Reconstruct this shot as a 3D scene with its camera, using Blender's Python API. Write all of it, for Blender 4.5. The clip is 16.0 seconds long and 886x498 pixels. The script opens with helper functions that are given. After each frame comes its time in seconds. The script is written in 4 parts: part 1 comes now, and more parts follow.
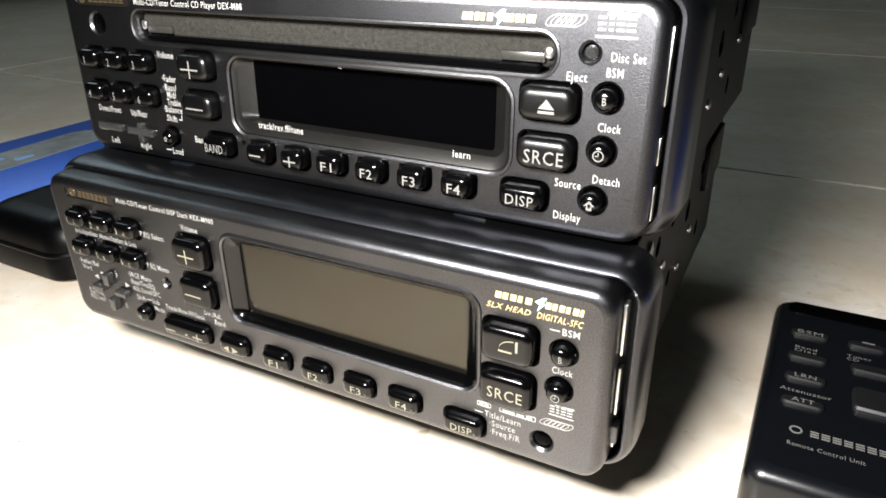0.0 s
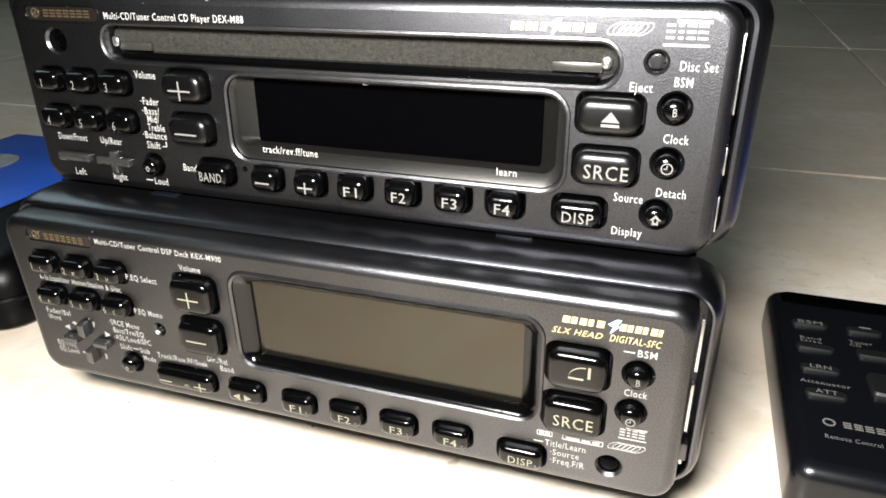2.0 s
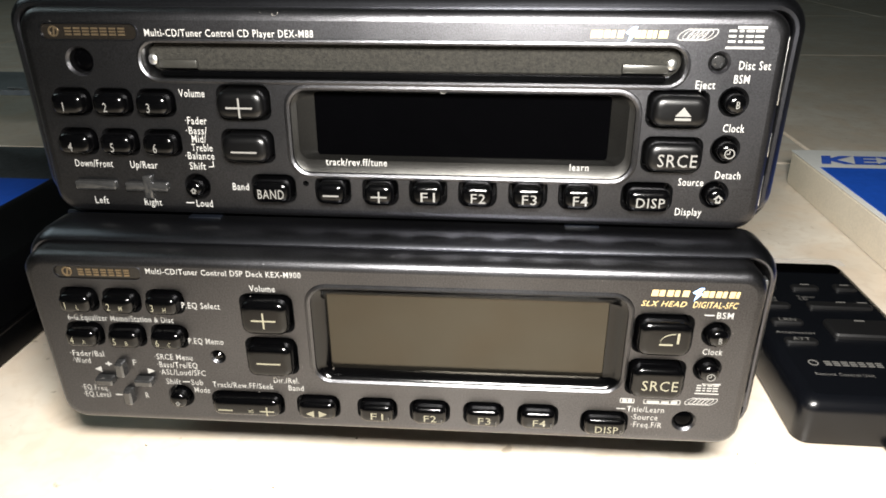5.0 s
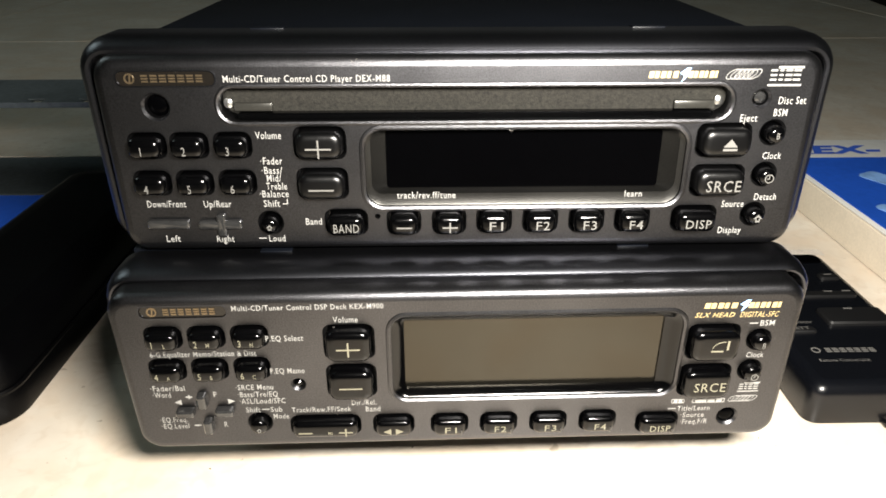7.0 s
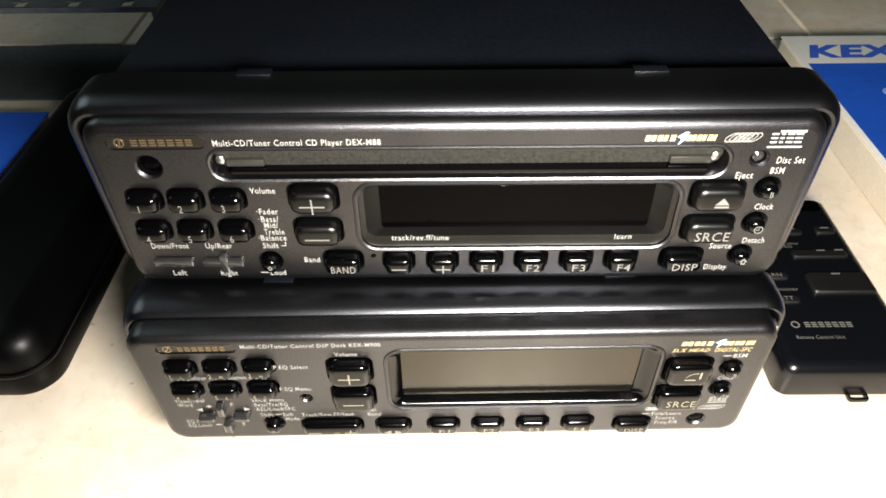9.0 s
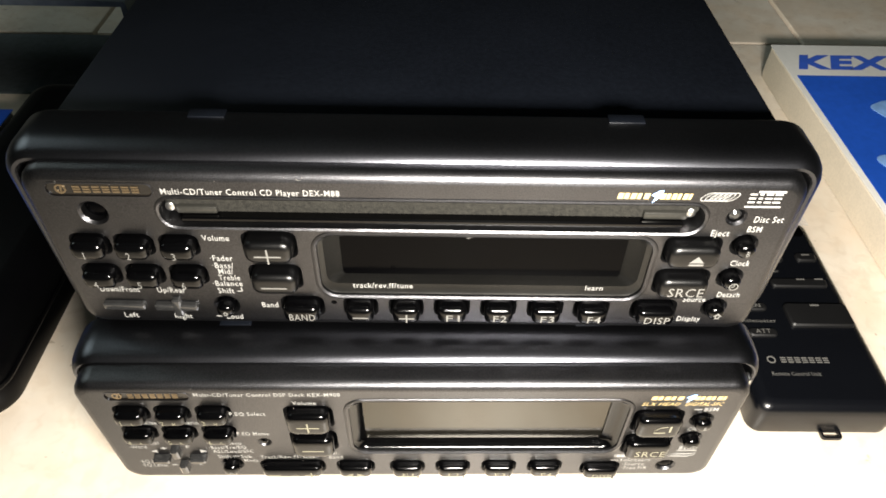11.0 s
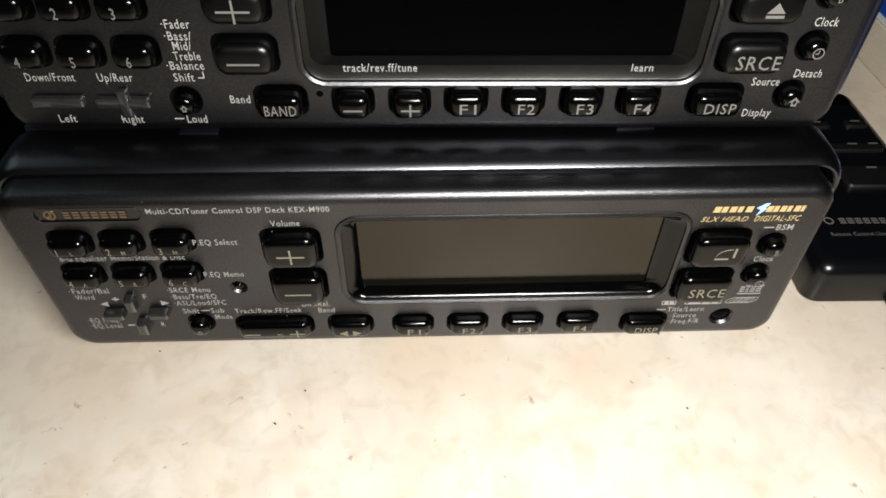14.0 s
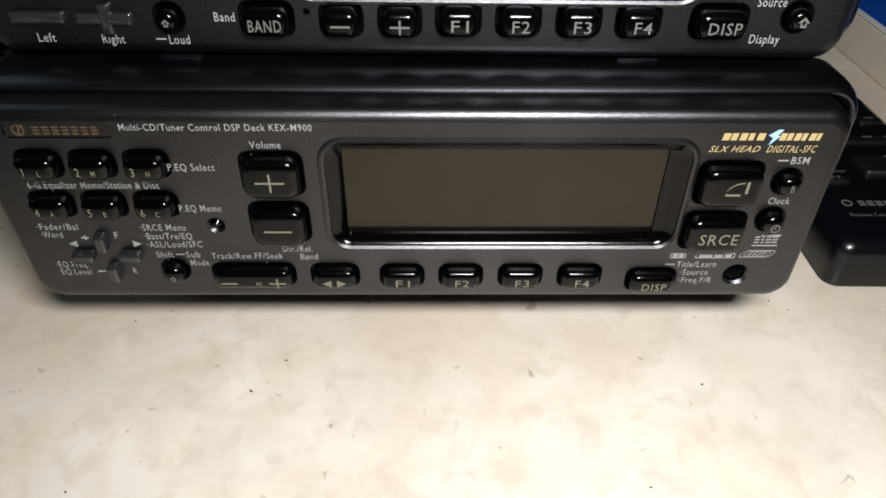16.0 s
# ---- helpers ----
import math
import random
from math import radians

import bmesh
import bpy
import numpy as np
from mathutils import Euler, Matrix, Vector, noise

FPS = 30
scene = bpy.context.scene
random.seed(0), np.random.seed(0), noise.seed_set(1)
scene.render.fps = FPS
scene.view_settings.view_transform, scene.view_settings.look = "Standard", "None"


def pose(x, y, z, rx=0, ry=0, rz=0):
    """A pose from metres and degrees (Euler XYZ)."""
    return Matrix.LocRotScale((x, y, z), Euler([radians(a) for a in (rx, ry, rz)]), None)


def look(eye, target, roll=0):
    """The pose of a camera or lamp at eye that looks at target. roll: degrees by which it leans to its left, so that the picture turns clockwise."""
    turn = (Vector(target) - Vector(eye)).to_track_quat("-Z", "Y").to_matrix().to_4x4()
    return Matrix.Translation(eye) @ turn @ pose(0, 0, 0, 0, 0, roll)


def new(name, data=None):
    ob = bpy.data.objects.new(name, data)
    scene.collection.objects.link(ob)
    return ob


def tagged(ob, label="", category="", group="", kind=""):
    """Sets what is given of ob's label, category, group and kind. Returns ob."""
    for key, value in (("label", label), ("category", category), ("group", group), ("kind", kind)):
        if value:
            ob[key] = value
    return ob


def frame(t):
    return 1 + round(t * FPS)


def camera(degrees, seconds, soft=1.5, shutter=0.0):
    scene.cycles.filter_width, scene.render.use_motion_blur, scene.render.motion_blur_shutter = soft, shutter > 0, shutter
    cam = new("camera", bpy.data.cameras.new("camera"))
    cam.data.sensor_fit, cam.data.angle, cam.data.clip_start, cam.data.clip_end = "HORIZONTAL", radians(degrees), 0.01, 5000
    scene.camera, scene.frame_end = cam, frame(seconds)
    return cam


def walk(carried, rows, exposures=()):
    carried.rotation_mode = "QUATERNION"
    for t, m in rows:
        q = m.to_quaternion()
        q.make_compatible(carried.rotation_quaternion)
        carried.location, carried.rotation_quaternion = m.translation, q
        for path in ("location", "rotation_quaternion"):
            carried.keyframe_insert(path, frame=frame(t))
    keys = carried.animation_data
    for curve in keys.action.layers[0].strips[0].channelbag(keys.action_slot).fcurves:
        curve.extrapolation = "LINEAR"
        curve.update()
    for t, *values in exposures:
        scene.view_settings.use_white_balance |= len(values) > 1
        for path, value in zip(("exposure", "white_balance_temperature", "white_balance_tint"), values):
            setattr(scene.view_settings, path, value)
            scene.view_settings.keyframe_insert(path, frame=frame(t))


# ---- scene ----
cam = camera(65.49, 16.0, soft=1.7)
PATH = [
    (0, (0.11257, -0.11836, 0.13654), (-0.3238, 0.6742, -0.2894), -0.95),
    (0.5, (0.10108, -0.11891, 0.13564), (-0.3090, 0.6862, -0.2928), -1.60),
    (1, (0.09275, -0.11980, 0.13662), (-0.2820, 0.7018, -0.2931), -1.21),
    (1.5, (0.08334, -0.11987, 0.13733), (-0.2590, 0.7156, -0.2926), -1.33),
    (2, (0.07767, -0.12037, 0.13826), (-0.2294, 0.7279, -0.2933), -1.13),
    (2.5, (0.07117, -0.12222, 0.13895), (-0.2050, 0.7344, -0.2968), -0.88),
    (3, (0.06320, -0.12575, 0.13995), (-0.1734, 0.7415, -0.2981), -1.44),
    (3.5, (0.05802, -0.13022, 0.13865), (-0.1441, 0.7452, -0.3004), -1.11),
    (4, (0.04573, -0.13151, 0.13981), (-0.1169, 0.7530, -0.2975), -1.42),
    (4.2, (0.04078, -0.13330, 0.13894), (-0.1021, 0.7591, -0.2890), -1.18),
    (6.3, (-0.00020, -0.14916, 0.14525), (-0.0071, 0.7617, -0.2674), 0.04),
    (6.5, (-0.00351, -0.14833, 0.14835), (-0.0015, 0.7532, -0.2845), -0.17),
    (7, (-0.01040, -0.14805, 0.15544), (0.0066, 0.7472, -0.2897), -0.07),
    (7.5, (-0.01205, -0.14396, 0.16693), (0.0099, 0.7200, -0.3362), 0.26),
    (8, (-0.00992, -0.13762, 0.18675), (0.0079, 0.6831, -0.3843), 0.39),
    (8.5, (-0.00583, -0.12814, 0.19953), (-0.0069, 0.6560, -0.4210), -0.20),
    (9, (-0.00409, -0.11849, 0.21049), (-0.0115, 0.6166, -0.4675), -0.77),
    (9.5, (-0.00383, -0.10974, 0.21794), (-0.0085, 0.6037, -0.4827), 0.01),
    (9.7, (-0.00315, -0.10559, 0.22098), (-0.0058, 0.6033, -0.4843), 0.09),
    (11.8, (0.00380, -0.09915, 0.21281), (0.0153, 0.5397, -0.4210), 1.65),
    (12, (0.00388, -0.10219, 0.20768), (0.0153, 0.5389, -0.4239), 1.56),
    (12.5, (0.00241, -0.10492, 0.19341), (0.0119, 0.5338, -0.4406), 0.82),
    (13, (-0.00170, -0.10610, 0.18519), (0.0117, 0.5344, -0.4470), 1.02),
    (13.5, (-0.00250, -0.10613, 0.17394), (0.0144, 0.5307, -0.4618), 1.21),
    (14, (-0.00184, -0.10759, 0.16160), (0.0168, 0.5296, -0.4737), 0.81),
    (14.5, (-0.00116, -0.11035, 0.15270), (0.0167, 0.5302, -0.4793), 0.73),
    (15, (0.00099, -0.11341, 0.14813), (0.0215, 0.5449, -0.4652), 1.22),
    (15.5, (0.00121, -0.11631, 0.14001), (0.0090, 0.5756, -0.4354), 0.69),
    (16, (0.00316, -0.12091, 0.13076), (0.0054, 0.5881, -0.4236), 0.61),
]
walk(cam, [(t, look(eye, target, roll)) for t, eye, target, roll in PATH],
     exposures=[(0, 0.6, 6550, 10), (2, 0.55, 6600, 10), (4, 0.35, 6650, 10), (7, 0.35, 7000, 10), (9, 0.45, 7050, 10), (12, 0.45, 7100, 10), (14, -0.9, 6700, 10), (16, -1.1, 6350, 10)])

U = 0.00094          # the model below is drawn in units of 0.94 mm


# ---- world, lamp, added fill light ----
world = bpy.data.worlds.new("world")
scene.world = world
world.use_nodes = True
world.node_tree.nodes["Background"].inputs[0].default_value = (0.45, 0.6, 0.7, 1)
world.node_tree.nodes["Background"].inputs[1].default_value = 0.01

torch = new("phone_torch", bpy.data.lights.new("phone_torch", "AREA"))
torch.data.energy = 2.3
torch.data.color = (0.98, 0.97, 0.95)
torch.data.shape, torch.data.size, torch.data.size_y = "ELLIPSE", 0.085, 0.035
torch.matrix_world = look((0.04, -0.142, 0.19), (0.03, 0.1, 0.02))

# Dim bluish fill, added to lift the far floor; no known source.
room_fill = new("window_light", bpy.data.lights.new("window_light", "AREA"))
room_fill.data.energy = 8.0
room_fill.data.color = (0.64, 0.8, 0.83)
room_fill.data.shape, room_fill.data.size, room_fill.data.size_y = "RECTANGLE", 1.1, 1.0
room_fill.matrix_world = look((-1.585, 0.5, 1.5), (0.0, 0.5, 1.5))


# ---- materials ----
def mat(name, base, rough=0.5, metal=0.0, vary=0.12, scale=200.0, big=12.0, bump=0.0, bump_scale=900.0, spec=0.5, coat=0.0, rand=0.0):
    """A node material: base colour varied at two scales, roughness broken up, fine relief."""
    m = bpy.data.materials.new(name)
    m.use_nodes = True
    nt = m.node_tree
    n, l = nt.nodes, nt.links
    p = n["Principled BSDF"]
    p.inputs["Metallic"].default_value = metal
    p.inputs["Specular IOR Level"].default_value = spec
    p.inputs["Coat Weight"].default_value = coat
    p.inputs["Coat Roughness"].default_value = 0.08
    tc = n.new("ShaderNodeTexCoord")
    fine = n.new("ShaderNodeTexNoise")
    fine.inputs["Scale"].default_value, fine.inputs["Detail"].default_value = scale, 4
    wide = n.new("ShaderNodeTexNoise")
    wide.inputs["Scale"].default_value, wide.inputs["Detail"].default_value = big, 5
    for t in (fine, wide):
        l.new(tc.outputs["Object"], t.inputs["Vector"])
    add = n.new("ShaderNodeMath")
    add.operation = "ADD"
    l.new(fine.outputs["Fac"], add.inputs[0])
    l.new(wide.outputs["Fac"], add.inputs[1])
    ramp = n.new("ShaderNodeMapRange")
    ramp.inputs["From Min"].default_value, ramp.inputs["From Max"].default_value = 0.6, 1.4
    ramp.inputs["To Min"].default_value, ramp.inputs["To Max"].default_value = 1 - vary, 1 + vary
    l.new(add.outputs[0], ramp.inputs["Value"])
    mul = n.new("ShaderNodeVectorMath")
    mul.operation = "SCALE"
    mul.inputs[0].default_value = base
    l.new(ramp.outputs[0], mul.inputs["Scale"])
    l.new(mul.outputs[0], p.inputs["Base Color"])
    rr_ = n.new("ShaderNodeMapRange")
    rr_.inputs["To Min"].default_value, rr_.inputs["To Max"].default_value = max(0.03, rough * 0.85), min(1, rough * 1.15)
    l.new(wide.outputs["Fac"], rr_.inputs["Value"])
    l.new(rr_.outputs[0], p.inputs["Roughness"])
    if bump:
        grain = n.new("ShaderNodeTexNoise")
        grain.inputs["Scale"].default_value, grain.inputs["Detail"].default_value = bump_scale, 3
        l.new(tc.outputs["Object"], grain.inputs["Vector"])
        b = n.new("ShaderNodeBump")
        b.inputs["Strength"].default_value, b.inputs["Distance"].default_value = bump, 0.0002
        l.new(grain.outputs["Fac"], b.inputs["Height"])
        l.new(b.outputs["Normal"], p.inputs["Normal"])
    return m


def tile_material():
    """Cream glazed floor tile: cloudy mottling, grey veils, brown specks."""
    m = mat("cream_tile", (0.72, 0.66, 0.57), 0.34, 0, 0.1, 60, 9, 0.12, 300)
    nt = m.node_tree
    n, l = nt.nodes, nt.links
    p = n["Principled BSDF"]
    was = p.inputs["Base Color"].links[0].from_socket
    tc = next(x for x in n if x.type == "TEX_COORD")
    info = n.new("ShaderNodeObjectInfo")
    shift = n.new("ShaderNodeVectorMath")
    shift.operation = "MULTIPLY_ADD"
    shift.inputs[1].default_value = (1, 1, 1)
    l.new(tc.outputs["Object"], shift.inputs[0])
    off = n.new("ShaderNodeVectorMath")
    off.operation = "SCALE"
    off.inputs[0].default_value = (7.0, 3.0, 5.0)
    l.new(info.outputs["Random"], off.inputs["Scale"])
    l.new(off.outputs[0], shift.inputs[2])
    last = was
    for sc, lo, hi, colour, amount in ((11, 0.42, 0.62, (0.57, 0.49, 0.39), 0.6), (38, 0.45, 0.64, (0.66, 0.53, 0.4), 0.55), (70, 0.48, 0.66, (0.6, 0.52, 0.43), 0.4),
                                       (160, 0.5, 0.68, (0.54, 0.45, 0.35), 0.45), (240, 0.68, 0.74, (0.3, 0.24, 0.17), 0.7)):
        t = n.new("ShaderNodeTexNoise")
        t.inputs["Scale"].default_value, t.inputs["Detail"].default_value, t.inputs["Distortion"].default_value = sc, 6, 0.6
        l.new(shift.outputs[0], t.inputs["Vector"])
        r = n.new("ShaderNodeMapRange")
        r.inputs["From Min"].default_value, r.inputs["From Max"].default_value, r.inputs["To Max"].default_value = lo, hi, amount
        l.new(t.outputs["Fac"], r.inputs["Value"])
        mix = n.new("ShaderNodeMix")
        mix.data_type = "RGBA"
        l.new(r.outputs[0], mix.inputs["Factor"])
        l.new(last, mix.inputs["A"])
        mix.inputs["B"].default_value = (*colour, 1)
        last = mix.outputs["Result"]
    l.new(last, p.inputs["Base Color"])
    return m


M_PAINT = mat("charcoal_metallic_paint", (0.077, 0.077, 0.082), 0.34, 1.0, 0.4, 2600, 25, 0.26, 4200)
M_BEZEL = mat("charcoal_satin_plastic", (0.076, 0.078, 0.088), 0.3, 1.0, 0.2, 1800, 22, 0.14, 4200)
M_BLACK = mat("black_button_plastic", (0.0006, 0.0006, 0.0007), 0.14, 0, 0.2, 500, 40, 0.05, 2500, 0.28)
M_SATIN = mat("satin_black_button", (0.0008, 0.0008, 0.0009), 0.3, 0.0, 0.2, 900, 40, 0.1, 4200, 0.35)
M_CLEAR = mat("smoked_clear_key", (0.02, 0.02, 0.02), 0.08, 0.2, 0.4, 700, 60, 0.5, 600, coat=0.6)
M_WELL = mat("dark_recess", (0.003, 0.003, 0.003), 0.5)
M_PRINT = mat("white_print", (0.26, 0.257, 0.245), 0.6, 0, 0.1, 2500, 60)
M_LEGEND = mat("grey_legend", (0.11, 0.107, 0.1), 0.5, 0, 0.1, 2500, 60)
M_AMBER = mat("amber_legend", (0.15, 0.14, 0.1), 0.5, 0, 0.1, 2500, 60)
M_GOLD = mat("gold_print", (0.45, 0.345, 0.165), 0.45, 0.2, 0.12, 2500, 60)
M_BRASS = mat("bronze_badge", (0.24, 0.18, 0.11), 0.34, 0.9, 0.12, 2500, 60)
M_BADGE = mat("badge_black", (0.006, 0.005, 0.004), 0.2)
M_BLUEPRINT = mat("light_blue_print", (0.3, 0.5, 0.85), 0.5)
M_GLASS = mat("dark_display_glass", (0.0004, 0.0004, 0.0005), 0.16, 0, 0.1, 200, 20, spec=0.03)
M_LCD = mat("unlit_display", (0.043, 0.039, 0.031), 0.14, 0.9, 0.04, 300, 14)
M_FELT = mat("slot_felt", (0.0115, 0.0108, 0.0088), 0.9, 0, 0.8, 2600, 900, 1.0, 2400, 0.2)
M_LEDGE = mat("grey_guide_plastic", (0.035, 0.034, 0.03), 0.3, 0.5, 0.2, 900, 40)
M_STEEL = mat("bare_steel", (0.6, 0.6, 0.58), 0.3, 1.0, 0.1, 700, 30)
M_CHASSIS = mat("black_coated_steel", (0.0028, 0.0036, 0.0055), 0.42, 0.0, 0.3, 700, 20, 0.2, 2600, 0.12)
M_SLEEVE = mat("dark_zinc_sheet", (0.13, 0.155, 0.165), 0.5, 0.5, 0.35, 260, 18, 0.15, 900)
M_CASE = mat("black_case_plastic", (0.0006, 0.0006, 0.0008), 0.34, 0, 0.2, 600, 12, 0.2, 2200, 0.12)
M_REMOTE = mat("blue_black_plastic", (0.0024, 0.0028, 0.004), 0.26, 0.1, 0.15, 900, 20, 0.12, 3200)
M_RUBBER = mat("black_rubber_key", (0.0025, 0.0025, 0.0028), 0.5, 0, 0.2, 900, 30)
M_CARD = mat("blue_cover", (0.01, 0.085, 0.5), 0.42, 0, 0.14, 300, 25, 0.05, 900)
M_CARDLIGHT = mat("pale_blue_picture", (0.2, 0.38, 0.72), 0.45, 0, 0.5, 120, 40)
M_WHITE = mat("white_paper", (0.76, 0.75, 0.72), 0.6, 0, 0.06, 300, 20)
M_PAGES = mat("cream_page_edges", (0.7, 0.62, 0.5), 0.8, 0, 0.12, 900, 30, 0.4, 1500)
M_GREY = mat("grey_picture", (0.2, 0.22, 0.23), 0.4, 0, 0.5, 150, 35)
M_FILM = mat("clear_film", (0.5, 0.52, 0.55), 0.15)
M_FILM.node_tree.nodes["Principled BSDF"].inputs["Alpha"].default_value = 0.13
M_TILE = tile_material()
M_GROUT = mat("grey_grout", (0.2, 0.18, 0.15), 0.9, 0, 0.3, 300, 20)
M_WALL = mat("wall_paint", (0.2, 0.21, 0.2), 0.8, 0, 0.06, 40, 4)


# ---- mesh helpers ----
def rr(cx, cz, w, h, r, n=6):
    """A rounded rectangle as a loop of 4 (n + 1) points."""
    r = max(0.05, min(r, w / 2 - 0.01, h / 2 - 0.01))
    out = []
    for k, (sx, sz) in enumerate(((1, 1), (-1, 1), (-1, -1), (1, -1))):
        for i in range(n + 1):
            a = math.pi / 2 * (k + i / n)
            out.append((cx + sx * (w / 2 - r) + r * math.cos(a), cz + sz * (h / 2 - r) + r * math.sin(a)))
    return out


def to3(p, d, axis):
    return (p[0], d, p[1]) if axis == "y" else (p[0], p[1], d) if axis == "z" else (d, p[0], p[1])


def loft(bm, loops, cap0=True, cap1=True, around=False):
    rows = [[bm.verts.new(v) for v in lp] for lp in loops]
    n = len(rows[0])
    pairs = list(zip(rows, rows[1:])) + ([(rows[-1], rows[0])] if around else [])
    for a, b in pairs:
        for i in range(n):
            bm.faces.new((a[i], a[(i + 1) % n], b[(i + 1) % n], b[i]))
    if cap0 and not around:
        bm.faces.new(rows[0])
    if cap1 and not around:
        bm.faces.new(rows[-1])
    return bm


def slab(bm, cx, cz, w, h, r, secs, axis="y", n=6, slide=0.0):
    """A rounded plate: sections of (depth, inset), capped at both ends."""
    return loft(bm, [[to3(p, d, axis) for p in rr(cx, cz + slide * i, w - 2 * s, h - 2 * s, max(r - s * 0.7, 0.3), n)] for i, (d, s) in enumerate(secs)])


def ring(bm, cx, cz, w, h, r, profile, axis="y", n=6):
    """A rounded frame: a closed profile of (inset, depth)."""
    return loft(bm, [[to3(p, d, axis) for p in rr(cx, cz, w - 2 * s, h - 2 * s, max(r - s, 0.3), n)] for s, d in profile], around=True)


def disc(bm, cx, cz, secs, axis="y", n=20):
    """A turned form: sections of (depth, radius)."""
    return loft(bm, [[to3((cx + r * math.cos(2 * math.pi * i / n), cz + r * math.sin(2 * math.pi * i / n)), d, axis) for i in range(n)] for d, r in secs])


def box(bm, x0, y0, z0, x1, y1, z1, bevel=0.0):
    made = bmesh.ops.create_cube(bm, size=1, matrix=Matrix.LocRotScale(((x0 + x1) / 2, (y0 + y1) / 2, (z0 + z1) / 2), None, (x1 - x0, y1 - y0, z1 - z0)))
    if bevel:
        vs = set(made["verts"])
        bmesh.ops.bevel(bm, geom=[e for e in bm.edges if e.verts[0] in vs and e.verts[1] in vs], offset=bevel, segments=2, profile=0.5, affect="EDGES")
    return bm


def poly(bm, pts, d0, d1, axis="y"):
    return loft(bm, [[to3(p, d0, axis) for p in pts], [to3(p, d1, axis) for p in pts]])


def flat_caps(me):
    """Keeps broad flat faces flat where soft edges meet them."""
    for p in me.polygons:
        if p.area > 50 * U * U and p.loop_total > 8:
            for i in p.loop_indices:
                me.edges[me.loops[i].edge_index].use_edge_sharp = True
    return me


def finish(bm, smooth=35):
    bmesh.ops.scale(bm, vec=(U, U, U), verts=bm.verts)
    bmesh.ops.recalc_face_normals(bm, faces=bm.faces)
    me = bpy.data.meshes.new("mesh")
    bm.to_mesh(me)
    bm.free()
    for p in me.polygons:
        p.use_smooth = True
    me.set_sharp_from_angle(angle=radians(smooth))
    return flat_caps(me)


def place(name, me, material, parent, label=""):
    ob = new(name, me)
    me.name = name
    if not me.materials:
        me.materials.append(material)
    if parent:
        ob.parent = parent
        if parent.type == "EMPTY":
            ob.matrix_parent_inverse = Matrix.Translation(-parent.location)
    return tagged(ob, label)


def part(name, bm, material, parent, label="", smooth=35):
    return place(name, finish(bm, smooth), material, parent, label)


def thing(name, at, label, category, group=""):
    ob = new(name)
    ob.empty_display_size = 0.01
    ob.location = [v * U for v in at]
    return tagged(ob, label, category, group)


def cut(bm, holes):
    """bm less the forms in holes, as a mesh."""
    a, b = new("cut_a", finish(bm)), new("cut_b", finish(holes))
    mod = a.modifiers.new("cut", "BOOLEAN")
    mod.object, mod.operation, mod.solver = b, "DIFFERENCE", "EXACT"
    mod.use_self = True
    me = bpy.data.meshes.new_from_object(a.evaluated_get(bpy.context.evaluated_depsgraph_get()))
    for ob in (a, b):
        old = ob.data
        bpy.data.objects.remove(ob)
        bpy.data.meshes.remove(old)
    for p in me.polygons:
        p.use_smooth = True
    me.set_sharp_from_angle(angle=radians(30))
    return flat_caps(me)


def words(text, x, z, cap, parent, plane, material=None, width=None, align="l", slant=0.0, axis="y", tilt=0.0, name="lettering", bold=0.004):
    """A line of print: x is its left end (or middle, with align 'c'), z its foot, cap its capitals' height."""
    cu = bpy.data.curves.new("text", "FONT")
    cu.body, cu.shear, cu.offset, cu.resolution_u, cu.space_character = text, slant, bold, 2, 1.12
    tmp = new("tmp", cu)
    me = bpy.data.meshes.new_from_object(tmp.evaluated_get(bpy.context.evaluated_depsgraph_get()))
    bpy.data.objects.remove(tmp)
    bpy.data.curves.remove(cu)
    xs = [v.co.x for v in me.vertices]
    lo, hi = min(xs), max(xs)
    sz = cap / 0.69
    sx = width / (hi - lo) if width else sz * 0.72
    x0 = x - (sx * (hi - lo) / 2 if align == "c" else 0)
    up, back = math.cos(tilt), math.sin(tilt)
    for v in me.vertices:
        a, b = x0 + (v.co.x - lo) * sx, v.co.y * sz
        v.co = Vector((a, plane + b * back, z + b * up) if axis == "y" else (a, z + b, plane)) * U
    return place(name, me, material or M_PRINT, parent)


# ---- pieces that both decks share ----
def key(parent, cx, cz, w, h, y0, proud, material=None, r=1.9, name="button", label=""):
    """A moulded push button, its foot in the well and its front domed."""
    bm = bmesh.new()
    f = y0 - proud
    slab(bm, cx, cz, w, h, r, [(y0 + 4, 0), (f + 1.5, 0.1), (f + 0.9, 0.3), (f + 0.4, 0.75), (f + 0.1, 1.4), (f, 2.2)])
    return part(name, bm, material or M_BLACK, parent, label)


def round_key(parent, cx, cz, r, y0, proud, material=None):
    bm = bmesh.new()
    f = y0 - proud
    disc(bm, cx, cz, [(y0 + 4, r), (f + 1.2, r), (f + 0.6, r * 0.88), (f + 0.2, r * 0.65), (f, r * 0.3)])
    return part("round_button", bm, material or M_BLACK, parent)


def well(bm, cx, cz, w, h, y0, r=2.2, depth=5.0):
    slab(bm, cx, cz, w + 0.9, h + 0.9, r, [(y0 - 1, -0.75), (y0 + 0.05, -0.4), (y0 + 0.6, 0), (y0 + depth, 0)], n=4)


def round_well(bm, cx, cz, r, y0, depth=5.0):
    disc(bm, cx, cz, [(y0 - 1, r + 1.9), (y0 + 0.02, r + 1.15), (y0 + 0.7, r + 0.55), (y0 + depth, r + 0.45)])


